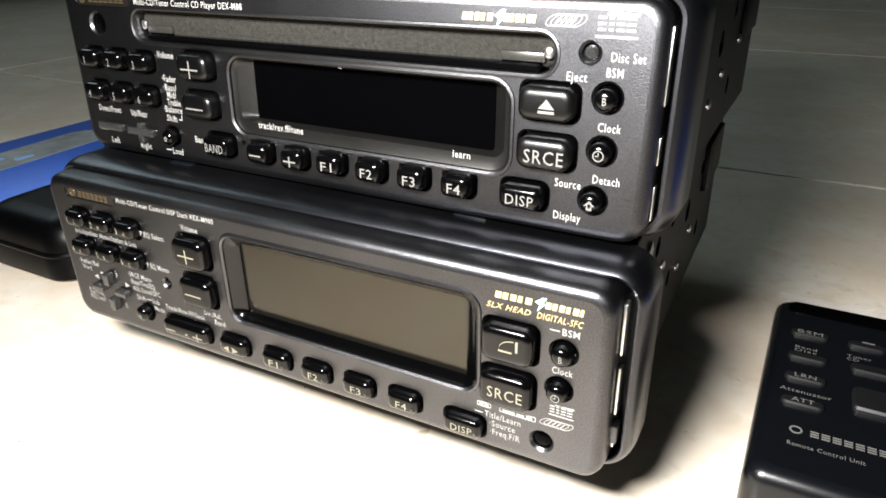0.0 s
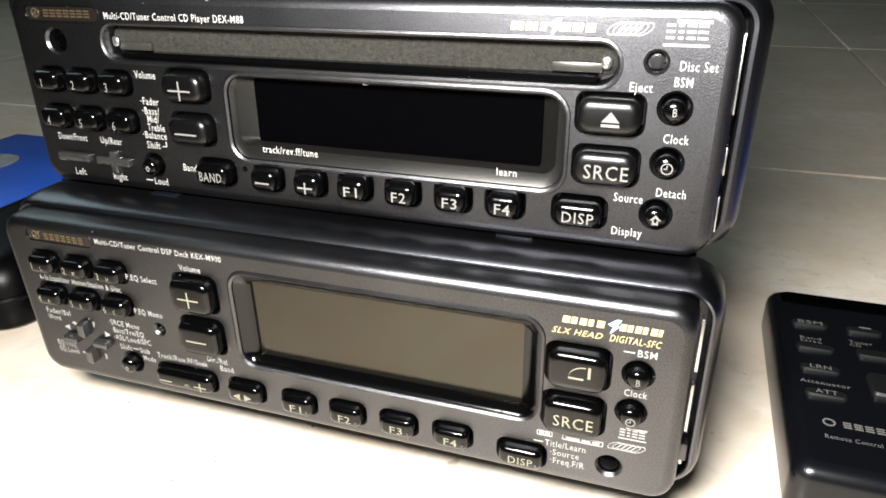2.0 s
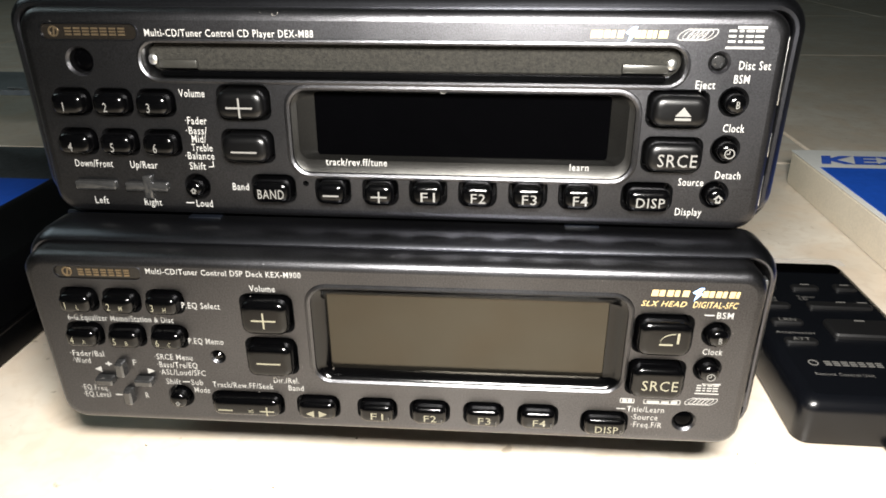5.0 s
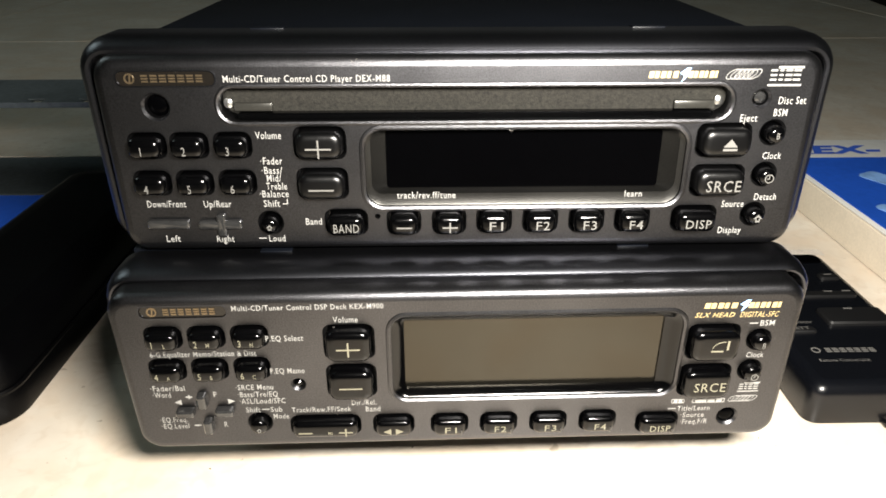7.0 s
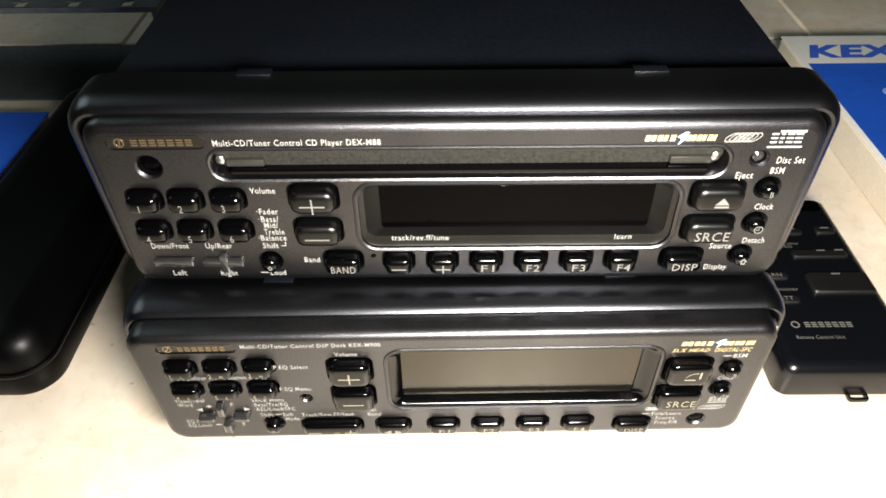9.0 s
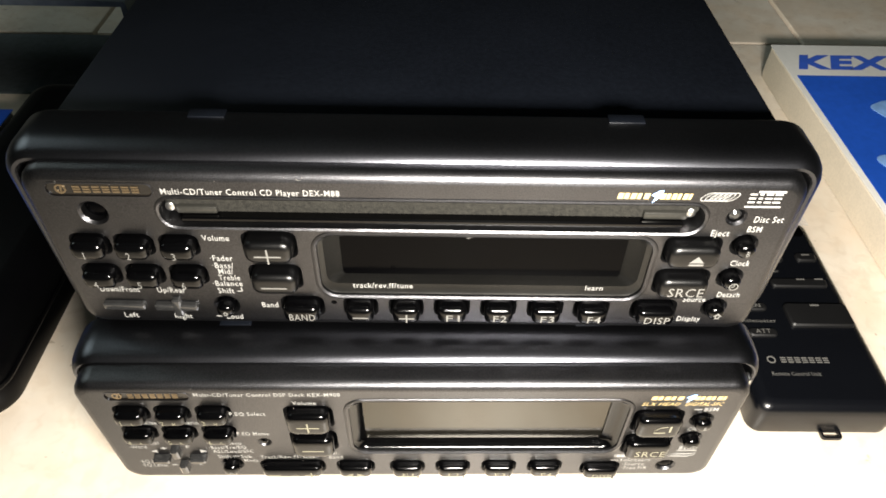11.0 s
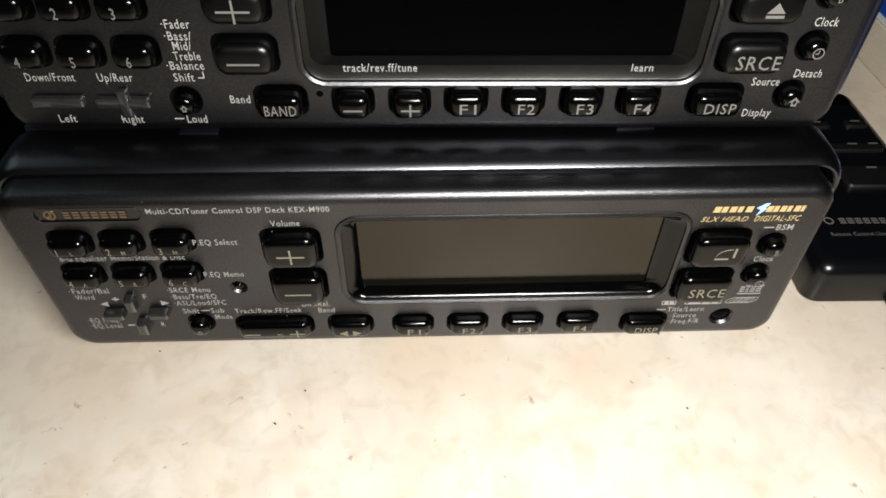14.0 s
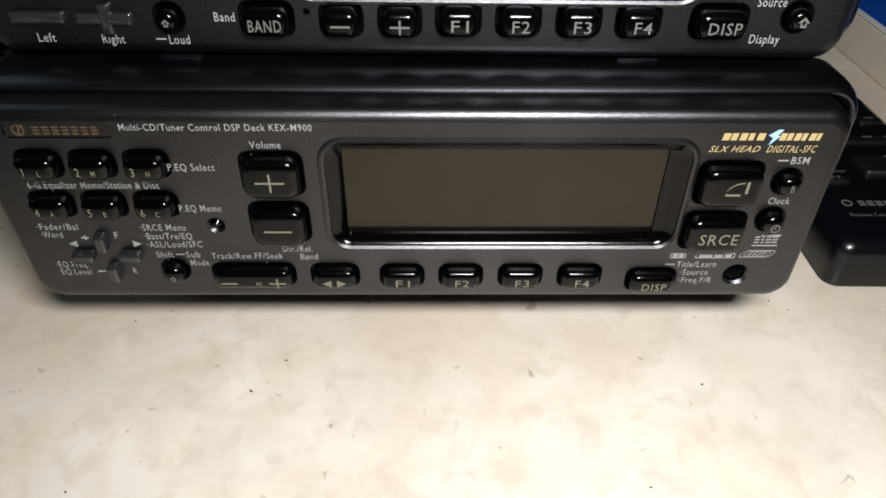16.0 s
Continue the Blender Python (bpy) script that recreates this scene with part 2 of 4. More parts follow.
def bars(parent, cx, cz, widths, h, gap, y, material, name="brand_mark", slant=0.0):
    """A maker's mark as a row of plain blocks."""
    x = cx - (sum(widths) + gap * (len(widths) - 1)) / 2
    for w in widths:
        bm = bmesh.new()
        poly(bm, [(x, cz - h / 2), (x + w, cz - h / 2), (x + w + slant, cz + h / 2), (x + slant, cz + h / 2)], y, y - 0.12)
        part(name, bm, material, parent)
        x += w + gap


def badge(deck, face, cx, cz, w, h, y0):
    bm = bmesh.new()
    slab(bm, cx, cz, w, h, h / 2, [(y0 + 0.9, 0), (y0 + 0.35, 0), (y0 + 0.3, 0.3)])
    b = part("badge", bm, M_BADGE, deck, "dark badge with bronze mark")
    bm = bmesh.new()
    ring(bm, cx, cz, w + 0.5, h + 0.5, h / 2, [(0, y0 + 0.3), (0, y0 - 0.12), (0.35, y0 - 0.12), (0.35, y0 + 0.3)])
    part("badge_rim", bm, M_BEZEL, b)
    bm = bmesh.new()
    ring(bm, cx - w / 2 + 3.4, cz, 2.7, 2.7, 1.35, [(0, y0 + 0.3), (0, y0 + 0.1), (0.4, y0 + 0.1), (0.4, y0 + 0.3)], n=5)
    part("emblem", bm, M_BRASS, b)
    bm = bmesh.new()
    poly(bm, [(cx - w / 2 + 3.2, cz - 0.9), (cx - w / 2 + 3.6, cz - 0.9), (cx - w / 2 + 3.9, cz + 0.9), (cx - w / 2 + 3.5, cz + 0.9)], y0 + 0.3, y0 + 0.1)
    part("emblem", bm, M_BRASS, b)
    n = 7
    pitch = (w - 9.0) / n
    for i in range(n):
        x = cx - w / 2 + 6.4 + i * pitch
        for z0, z1 in ((-0.95, -0.5), (-0.2, 0.2), (0.5, 0.95)):
            bm = bmesh.new()
            box(bm, x, y0 + 0.1, cz + z0, x + pitch - 0.6, y0 + 0.3, cz + z1)
            part("brand_mark", bm, M_BRASS, b)


def bolt_logo(deck, cx, cz, w, h, y):
    """The tuner mark: two rows of gold blocks with a pale blue flash between them."""
    n = 5
    bw = (w * 0.42) / n
    for side, m in ((-1, n), (1, n + 1)):
        for i in range(m):
            x = cx + (-w / 2 + i * bw if side < 0 else w * 0.055 + i * bw * 0.86)
            ww = bw * (0.84, 0.7, 0.8, 0.6, 0.84, 0.5)[i] * (1 if side < 0 else 0.86)
            bm = bmesh.new()
            poly(bm, [(x, cz - h / 2), (x + ww, cz - h / 2), (x + ww + 0.25, cz + h / 2), (x + 0.25, cz + h / 2)], y, y - 0.08)
            part("tuner_mark", bm, M_GOLD, deck)
    bm = bmesh.new()
    poly(bm, [(cx - 1.2, cz + h * 0.2), (cx + 0.6, cz + h * 1.0), (cx + 1.6, cz + h * 1.0), (cx + 0.7, cz + h * 0.15), (cx + 1.3, cz + h * 0.1),
              (cx - 0.7, cz - h * 1.2), (cx - 0.1, cz - h * 0.15)], y - 0.02, y - 0.12)
    part("flash_mark", bm, M_BLUEPRINT, deck)


def ovals(deck, cx, cz, w, h, y):
    """The disc changer sign: a row of overlapping slanted rings."""
    for i in range(6):
        bm = bmesh.new()
        x = cx + (i - 2.5) * (w - h * 1.5) / 5
        outer, inner = [], []
        for k in range(18):
            a = 2 * math.pi * k / 18
            ex, ez = math.cos(a), math.sin(a)
            outer.append((x + ex * h * 0.55 + ez * h * 0.4, cz + ez * h / 2))
            inner.append((x + ex * (h * 0.55 - 0.17) + ez * (h * 0.4 - 0.08), cz + ez * (h / 2 - 0.17)))
        loft(bm, [[to3(p, y, "y") for p in outer], [to3(p, y - 0.03 - 0.004 * i, "y") for p in outer],
                  [to3(p, y - 0.03 - 0.004 * i, "y") for p in inner], [to3(p, y, "y") for p in inner]], around=True)
        part("changer_sign", bm, M_PRINT, deck)


def disc_sign(deck, cx, cz, w, h, y):
    """The disc format sign, as plain outlines."""
    u = w / 4.4
    for dx, ww in ((-1.6, 0.85), (-0.62, 0.5), (0.35, 0.85), (1.45, 0.95)):
        for dz in (-0.24, -0.02, 0.2):
            bm = bmesh.new()
            box(bm, cx + (dx - ww / 2) * u, y - 0.05, cz + dz * h, cx + (dx + ww / 2) * u, y, cz + (dz + 0.09) * h)
            part("format_sign", bm, M_PRINT, deck)
    for x0, x1, z0, z1 in ((-0.25, 0.5, 0.33, 0.44), (-0.5, 0.5, -0.5, -0.41)):
        bm = bmesh.new()
        box(bm, cx + x0 * w, y - 0.05, cz + z0 * h, cx + x1 * w, y, cz + z1 * h)
        part("format_sign", bm, M_PRINT, deck)


def symbol(parent, kind, cx, cz, s, y, material):
    bm = bmesh.new()
    if kind == "plus":
        box(bm, cx - s, y - 0.06, cz - 0.22, cx + s, y, cz + 0.22)
        box(bm, cx - 0.22, y - 0.07, cz - s * 0.72, cx + 0.22, y, cz + s * 0.72)
    elif kind == "minus":
        box(bm, cx - s, y - 0.06, cz - 0.22, cx + s, y, cz + 0.22)
    elif kind == "eject":
        poly(bm, [(cx - s, cz - 0.3), (cx + s, cz - 0.3), (cx, cz + s)], y, y - 0.06)
        box(bm, cx - s, y - 0.06, cz - 1.3, cx + s, y, cz - 0.7)
    elif kind == "clock":
        ring(bm, cx, cz, 2 * s, 2 * s, s, [(0, y), (0, y - 0.06), (0.26, y - 0.06), (0.26, y)], n=5)
        box(bm, cx - 0.12, y - 0.06, cz - 0.1, cx + 0.12, y, cz + s * 0.62)
        box(bm, cx - s * 0.55, y - 0.06, cz - 0.14, cx + 0.12, y, cz + 0.1)
    elif kind == "up":
        pts = [(-1, 0), (0, 1), (1, 0), (0.5, 0), (0.5, -0.8), (-0.5, -0.8), (-0.5, 0)]
        outer = [(cx + s * a, cz + s * b) for a, b in pts]
        inner = [(cx + s * a * 0.45, cz + s * (b * 0.5 - 0.02)) for a, b in pts]
        loft(bm, [[to3(p, y, "y") for p in outer], [to3(p, y - 0.06, "y") for p in outer], [to3(p, y - 0.06, "y") for p in inner], [to3(p, y, "y") for p in inner]], around=True)
    elif kind == "left":
        poly(bm, [(cx - s, cz), (cx + s * 0.5, cz - s * 0.7), (cx + s * 0.5, cz + s * 0.7)], y, y - 0.06)
    elif kind == "right":
        poly(bm, [(cx + s, cz), (cx - s * 0.5, cz - s * 0.7), (cx - s * 0.5, cz + s * 0.7)], y, y - 0.06)
    elif kind == "flap":
        box(bm, cx + s * 0.75, y - 0.06, cz - s * 0.5, cx + s, y, cz + s * 0.75)
        box(bm, cx - s, y - 0.06, cz - s * 0.75, cx + s * 0.4, y, cz - s * 0.55)
        pts = [(cx + 0.55 * s - 1.5 * s * math.cos(a), cz - 0.4 * s + 1.1 * s * math.sin(a)) for a in [i * math.pi / 2 / 6 for i in range(7)]]
        poly(bm, pts + [(x, z - 0.26) for x, z in reversed(pts)], y, y - 0.06)
    return part("legend", bm, material, parent)


def draft(bm, cx, cz, half, amount, right=0.35):
    """Narrows the lower half of a face towards its foot."""
    for v in bm.verts:
        low = amount * max(0.0, (cz - v.co.z) / half)
        v.co.x += low if v.co.x < cx else -right * low


def nose_bezel(deck, cx, cz, w, h, y_front, y_back, in_w, in_h, in_r, set_back=0.0, taper=0.9, right=0.35):
    """The outer nose: a rounded shell round the face, open in front."""
    s = (w - in_w) / 2
    bm = bmesh.new()
    R = 9.0
    ring(bm, cx, cz, w, h, R, [(0.5, y_back), (0.0, y_back - 1.0), (0.0, y_front + 6.0), (0.09 * s, y_front + 3.6), (0.3 * s, y_front + 1.6), (0.52 * s, y_front + 0.5), (0.72 * s, y_front),
                               (s - 0.35, y_front + 0.1), (s, y_front + 0.5), (s, y_back - 3), (s + 6, y_back - 3), (s + 6, y_back)], n=8)
    for v in bm.verts:  # the lower part of the nose is a little narrower and stands back
        if v.co.y < y_front + 7:
            low = taper * max(0.0, (cz - v.co.z) / (h / 2))
            v.co.x += low if v.co.x < cx else -right * low
            v.co.y += set_back * min(1.0, max(0.0, (cz - v.co.z) / (h / 2) - 0.1) * 1.3)
    return part("nose_bezel", bm, M_BEZEL, deck)


def chassis(deck, x0, x1, y0, y1, z0, z1, clip_z, y_tab, tab_z):
    """The folded steel box behind the nose, with the holes, screws and steps of its right side."""
    bm = bmesh.new()
    box(bm, x0, y0, z0, x1, y1, z1, 0.6)
    holes = bmesh.new()
    zm = (z0 + z1) / 2
    for y, z, r in ((52, zm + 14, 3.2), (52, zm - 2, 4.0), (74, zm + 15, 3.6), (78, zm - 8, 3.0), (104, zm + 6, 4.2), (128, zm + 14, 3.0), (134, zm - 12, 3.4)):
        disc(holes, y, z, [(x1 - 3, r), (x1 + 2, r)], axis="x", n=14)
        disc(holes, y, z, [(x0 - 2, r), (x0 + 3, r)], axis="x", n=14)
    body = place("chassis", cut(bm, holes), M_CHASSIS, deck, "black coated steel box")
    bm = bmesh.new()
    box(bm, x0 + 3, y0 - 6, z0 + 3, x1 - 3, y0 + 0.5, z1 - 2)
    part("neck", bm, M_CHASSIS, body)
    for y, z in ((62, zm + 4), (66, zm + 18), (92, zm - 10), (112, zm - 4), (146, zm + 2)):
        bm = bmesh.new()
        disc(bm, y, z, [(x1, 1.7), (x1 + 0.5, 1.6), (x1 + 0.9, 1.0)], axis="x", n=12)
        part("screw", bm, M_STEEL, body)
    bm = bmesh.new()
    box(bm, x1 - 0.5, y1 - 42, z1 - 24, x1 + 1.6, y1 - 6, z1 - 6, 0.5)
    part("side_bracket", bm, M_CHASSIS, body)
    bm = bmesh.new()
    poly(bm, [(y0 + 8, clip_z - 9), (y0 + 13, clip_z - 10), (y0 + 17, clip_z + 6), (y0 + 15, clip_z + 9), (y0 + 11, clip_z + 7)], x1 - 0.2, x1 + 0.9, axis="x")
    part("steel_clip", bm, M_STEEL, body, "bare steel clip")
    for x in (x0 + 42, x1 - 42):
        bm = bmesh.new()
        box(bm, x - 4.5, y_tab - 3.2, tab_z - 0.6, x + 4.5, y_tab + 0.3, tab_z + 0.3, 0.15)
        part("tab", bm, M_CHASSIS, body)
    return body


# ---- upper deck: compact disc player ----
UY = 20.0
upper = thing("cd_player_deck", (-3, 110, 77.1), "charcoal car stereo with a disc slot, stacked on another deck", "car stereo", "stacked car stereos")
UK = {"1": (-85.9, 108.8, 8.6, 5.6), "2": (-74.8, 108.8, 8.6, 5.6), "3": (-63.4, 108.8, 8.6, 5.6),
      "4": (-86.2, 98.4, 8.6, 5.6), "5": (-74.8, 98.4, 8.6, 5.6), "6": (-63.3, 98.4, 8.6, 5.6)}
UB = {"plus": (-40.4, 109.2, 12.4, 7.4), "minus": (-40.4, 97.9, 12.4, 7.4), "eject": (67.5, 109.3, 13.2, 7.7), "SRCE": (67.5, 98.0, 13.2, 7.5)}
UR = {"BAND": (-34.6, 86.6, 10.4, 6.2), "-": (-18.6, 86.6, 8.0, 6.2), "+": (-6.0, 86.6, 8.0, 6.2), "F1": (6.6, 86.9, 8.4, 6.2), "F2": (19.5, 86.9, 8.4, 6.2),
      "F3": (32.5, 86.9, 8.4, 6.2), "F4": (45.3, 86.9, 8.4, 6.2), "DISP": (62.6, 86.9, 11.2, 6.2)}
UO = {"B": (80.4, 111.2), "clock": (80.2, 99.6), "up": (79.2, 88.0), "shift": (-55.6, 86.6)}
bm, holes = bmesh.new(), bmesh.new()
slab(bm, -2.9, 105.0, 189.2, 54, 6, [(UY + 14, 0.2), (UY + 4.5, 0), (UY + 2.4, 0.15), (UY + 1.2, 0.6), (UY + 0.5, 1.3), (UY + 0.12, 2.1), (UY, 3.0)], n=8)
draft(bm, -2.9, 105.0, 27, 0.9)
for cx, cz, w, h in (*UK.values(), *UB.values(), *UR.values()):
    well(holes, cx, cz, w, h, UY)
for cx, cz in UO.values():
    round_well(holes, cx, cz, 2.5, UY)
round_well(holes, -82, 119, 2.6, UY)
round_well(holes, 75.8, 120.3, 1.5, UY, 3)
disc(holes, -25.9, 88.2, [(UY - 1, 0.8), (UY + 3, 0.8)], n=10)
slab(holes, 1.2, 119.3, 134, 8.8, 4.2, [(UY - 1, -1.4), (UY + 0.05, -0.5), (UY + 1.0, 0), (UY + 7, 0)])
slab(holes, 14.6, 101.8, 87, 22.0, 5, [(UY - 1, -1.2), (UY + 0.05, -0.4), (UY + 1.0, 0), (UY + 9, 0)])
slab(holes, -78.4, 126.2, 25.6, 4.2, 2.1, [(UY - 1, 0), (UY + 1, 0)])
u_face = place("face_plate", cut(bm, holes), M_PAINT, upper)
nose_bezel(upper, -3.0, 106.4, 200, 58.6, 23.6, 40.0, 191.6, 55.4, 6.5)
# thin steel strips, added for the white glints beside the face
for z0, z1, d in ((84, 92, 3.4), (97, 103, 3.2), (110, 126, 2.8)):
    bm = bmesh.new()
    box(bm, 91.6, UY + d, z0, 91.95, UY + 6, z1, 0.1)
    part("spring_strip", bm, M_STEEL, upper, "thin bare steel strip added for the glints in the side gap")
chassis(upper, -97, 91, 40, 190, 79.5, 131.0, 92, 40.0, 135.7)
badge(upper, u_face, -78.4, 126.2, 25.2, 3.9, UY)
words("Multi-CD/Tuner Control CD Player DEX-M88", -63.8, 125.2, 1.75, u_face, UY - 0.06, width=42.6)
bolt_logo(upper, 54.6, 126.6, 18.6, 1.7, UY - 0.03)
ovals(upper, 70.0, 126.6, 9.6, 2.7, UY - 0.03)
disc_sign(upper, 81.0, 126.2, 8.8, 5.4, UY - 0.03)

# disc slot: felt lips, steel studs added for the end glints, thin lower lip
bm = bmesh.new()
slab(bm, 1.2, 119.9, 133.6, 7.6, 3.6, [(UY + 7, 0), (UY + 4.2, 0), (UY + 3.8, 0.5)])
felt = part("slot_felt", bm, M_FELT, upper, "worn black felt in the disc slot")
for x in (-64.0, 65.6):
    bm = bmesh.new()
    slab(bm, x, 119.2, 2.4, 2.8, 1.1, [(UY + 5, 0), (UY + 2.6, 0.1), (UY + 2.2, 0.7)])
    part("slot_end", bm, M_STEEL, felt)
for x, w in ((-57.6, 10.0), (59.4, 11.0)):
    bm = bmesh.new()
    box(bm, x - w / 2, UY + 2.6, 117.0, x + w / 2, UY + 6, 119.2, 0.4)
    part("slot_ledge", bm, M_LEDGE, felt, "grey plastic guide")
bm = bmesh.new()
slab(bm, 1.2, 116.0, 126, 1.7, 0.8, [(UY + 6, 0), (UY + 1.6, 0), (UY + 1.2, 0.4)])
part("slot_lip", bm, M_BLACK, felt)
bm = bmesh.new()
ring(bm, 1.2, 119.3, 136.6, 11.4, 5.4, [(0, UY + 0.3), (0.3, UY - 0.2), (0.8, UY - 0.3), (1.3, UY), (1.4, UY + 0.8), (0.3, UY + 0.8)])
part("slot_rim", bm, M_PAINT, upper)

# sunk display window
bm = bmesh.new()
ring(bm, 14.6, 101.8, 89.8, 24.8, 6.4, [(0, UY + 0.3), (0.4, UY - 0.25), (1.0, UY - 0.35), (1.6, UY), (1.7, UY + 0.9), (0.4, UY + 0.9)], n=8)
part("window_rim", bm, M_PAINT, upper)
bm = bmesh.new()
loops = [[to3(p, d, "y") for p in rr(14.6, z, w, h, r, 8)] for z, w, h, r, d in ((101.8, 86.8, 21.8, 4.9, UY + 8), (101.8, 86.8, 21.8, 4.9, UY + 0.7), (101.9, 85.4, 20.8, 4.3, UY + 1.1),
                                                                         (103.2, 83.6, 17.8, 3.0, UY + 1.3), (103.1, 83.0, 17.4, 2.8, UY + 1.7), (103.0, 75.8, 16.4, 1.2, UY + 4.6), (103.0, 75.4, 16.0, 0.8, UY + 8))]
loft(bm, loops, around=True)
frame_u = part("window_frame", bm, mat("dark_grained_plastic", (0.024, 0.0235, 0.022), 0.34, 0.85, 0.5, 3800, 30, 0.2, 5200, 0.3), upper)
bm = bmesh.new()
slab(bm, 14.6, 103.0, 75.6, 16.2, 0.8, [(UY + 7.6, 0), (UY + 4.4, 0)])
part("display_glass", bm, M_GLASS, upper, "unlit black display")
words("track/rev.ff/tune", -20.4, 93.0, 1.9, frame_u, UY + 0.95, width=16.2)
words("learn", 42.8, 93.0, 1.8, frame_u, UY + 0.95, width=4.8)

for s, (cx, cz, w, h) in UK.items():
    k = key(upper, cx, cz, w, h, UY, 3.8)
    words(s, cx - 0.6, cz - 1.7, 2.3, k, UY - 3.86, M_LEGEND, align="c", name="legend")
for s, (cx, cz, w, h) in UB.items():
    k = key(upper, cx, cz, w, h, UY, 3.8, M_SATIN, r=2.6)
    if s == "SRCE":
        words(s, cx + 0.6, cz - 2.0, 3.1, k, UY - 3.86, M_LEGEND, width=9.4, align="c", name="legend")
    else:
        symbol(k, s, cx + (0.6 if s == "eject" else 0), cz - 0.6, 1.9 if s == "eject" else 3.4, UY - 3.82, M_LEGEND)
for s, (cx, cz, w, h) in UR.items():
    k = key(upper, cx, cz, w * 0.96, h * 0.96, UY, 4.0)
    if s in "+-":
        symbol(k, "plus" if s == "+" else "minus", cx + 0.2, cz - 0.3, 2.1, UY - 4.02, M_LEGEND)
    else:
        words(s, cx + 0.3, cz - 1.5, 2.5, k, UY - 4.06, M_LEGEND, width=3.7 if len(s) == 2 else 7.0, align="c", name="legend")
for s, (cx, cz) in UO.items():
    k = round_key(upper, cx, cz, 2.4, UY, 3.2)
    if s == "B":
        words("B", cx + 0.2, cz - 0.9, 1.7, k, UY - 3.26, M_LEGEND, align="c", name="legend")
    else:
        symbol(k, "up" if s != "clock" else "clock", cx + 0.2, cz - 0.2, 1.25 if s != "shift" else 0.9, UY - 3.24, M_LEGEND)
bm = bmesh.new()
disc(bm, -82, 119, [(UY + 4.5, 2.9), (UY + 2.4, 2.9), (UY + 1.9, 2.2), (UY + 1.7, 1.0)])
part("remote_sensor", bm, M_GLASS, upper)
bm = bmesh.new()
disc(bm, 75.8, 120.3, [(UY + 2.8, 1.6), (UY + 1.0, 1.5), (UY + 0.5, 0.8)])
part("recessed_screw", bm, M_CLEAR, upper)
# cursor keys
bm = bmesh.new()
slab(bm, -83.6, 86.6, 11.6, 2.6, 0.7, [(UY + 1, 0), (UY - 1.2, 0.1), (UY - 1.5, 0.5)])
part("cursor_key", bm, M_CLEAR, upper, "smoky clear bar key")
bm = bmesh.new()
slab(bm, -69.4, 86.4, 12.0, 2.6, 0.7, [(UY + 1, 0), (UY - 1.2, 0.1), (UY - 1.5, 0.5)])
slab(bm, -69.0, 86.3, 2.6, 6.6, 0.7, [(UY + 1, 0), (UY - 1.3, 0.1), (UY - 1.6, 0.5)])
part("cursor_key", bm, M_CLEAR, upper, "smoky clear cross key")
for s, x, z, w in (("Volume", -57.2, 110.5, 7.2), ("\u00b7Fader", -56.6, 103.5, 6.2), ("\u00b7Bass/", -56.6, 100.9, 5.9), ("Mid/", -55.4, 98.7, 4.1), ("Treble", -55.8, 96.4, 6.0),
                   ("\u00b7Balance", -57.8, 94.2, 8.4), ("Shift", -57.0, 91.4, 4.7), ("Down/Front", -88.8, 91.5, 11.2), ("Up/Rear", -73.4, 91.4, 8.0), ("Left", -85.2, 81.2, 4.1),
                   ("Right", -71.2, 81.0, 5.2), ("Loud", -56.6, 81.0, 4.8), ("Band", -45.9, 86.0, 4.7), ("Eject", 71.0, 114.3, 4.9), ("Disc Set", 80.4, 118.9, 7.7),
                   ("BSM", 79.7, 115.7, 3.8), ("Clock", 78.9, 104.0, 5.4), ("Source", 70.0, 90.2, 6.6), ("Detach", 78.8, 92.2, 6.5), ("Display", 70.2, 82.3, 7.0)):
    words(s, x, z - 0.1, 1.95, u_face, UY - 0.06, width=w * 0.94)
for x0, z0, x1, z1 in ((-51.8, 92.0, -50.4, 92.25), (-50.6, 92.0, -50.35, 93.6), (-59.4, 81.8, -57.2, 82.1)):
    bm = bmesh.new()
    box(bm, x0, UY - 0.06, z0, x1, UY - 0.02, z1)
    part("print_line", bm, M_PRINT, u_face)


# the upper face leans back a little, its foot standing forward
def lean(ob):
    for c in ob.children:
        if c.name.split(".")[0] in ("chassis", "nose_bezel"):
            continue
        for v in c.data.vertices:
            v.co.y += 0.04 * (v.co.z - 125 * U)
        lean(c)


lean(upper)


# ---- lower deck: tuner ----
LY = 0.0
lower = thing("tuner_deck", (-3, 90, 0), "charcoal car stereo with a wide display and glossy buttons", "car stereo", "stacked car stereos")
LK = {"1": (-83.6, 61.3, 8.6, 5.5, "L"), "2": (-72.1, 61.3, 8.6, 5.5, "M"), "3": (-60.5, 61.3, 8.6, 5.5, "H"),
      "4": (-84.2, 50.8, 8.6, 5.5, "A"), "5": (-72.6, 50.8, 8.6, 5.5, "B"), "6": (-61.0, 50.8, 8.6, 5.5, "C")}
LB = {"plus": (-33.8, 58.8, 12.4, 9.8), "minus": (-33.8, 45.8, 12.4, 9.8), "flap": (67.2, 56.6, 13.2, 9.9), "SRCE": (66.9, 43.5, 13.4, 9.5)}
LR = {"track": (-42.2, 30.1, 18.8, 5.8), "lr": (-22.5, 29.9, 10.4, 5.8), "F1": (-6.2, 29.7, 9.4, 5.8), "F2": (8.2, 29.7, 9.4, 5.8), "F3": (22.8, 29.7, 9.4, 5.8),
      "F4": (37.4, 29.7, 9.4, 5.8), "DISP": (55.2, 28.5, 11.0, 5.8)}
LO = {"B": (80.2, 57.0), "clock": (79.6, 46.7), "shift": (-61.0, 31.6)}
bm, holes = bmesh.new(), bmesh.new()
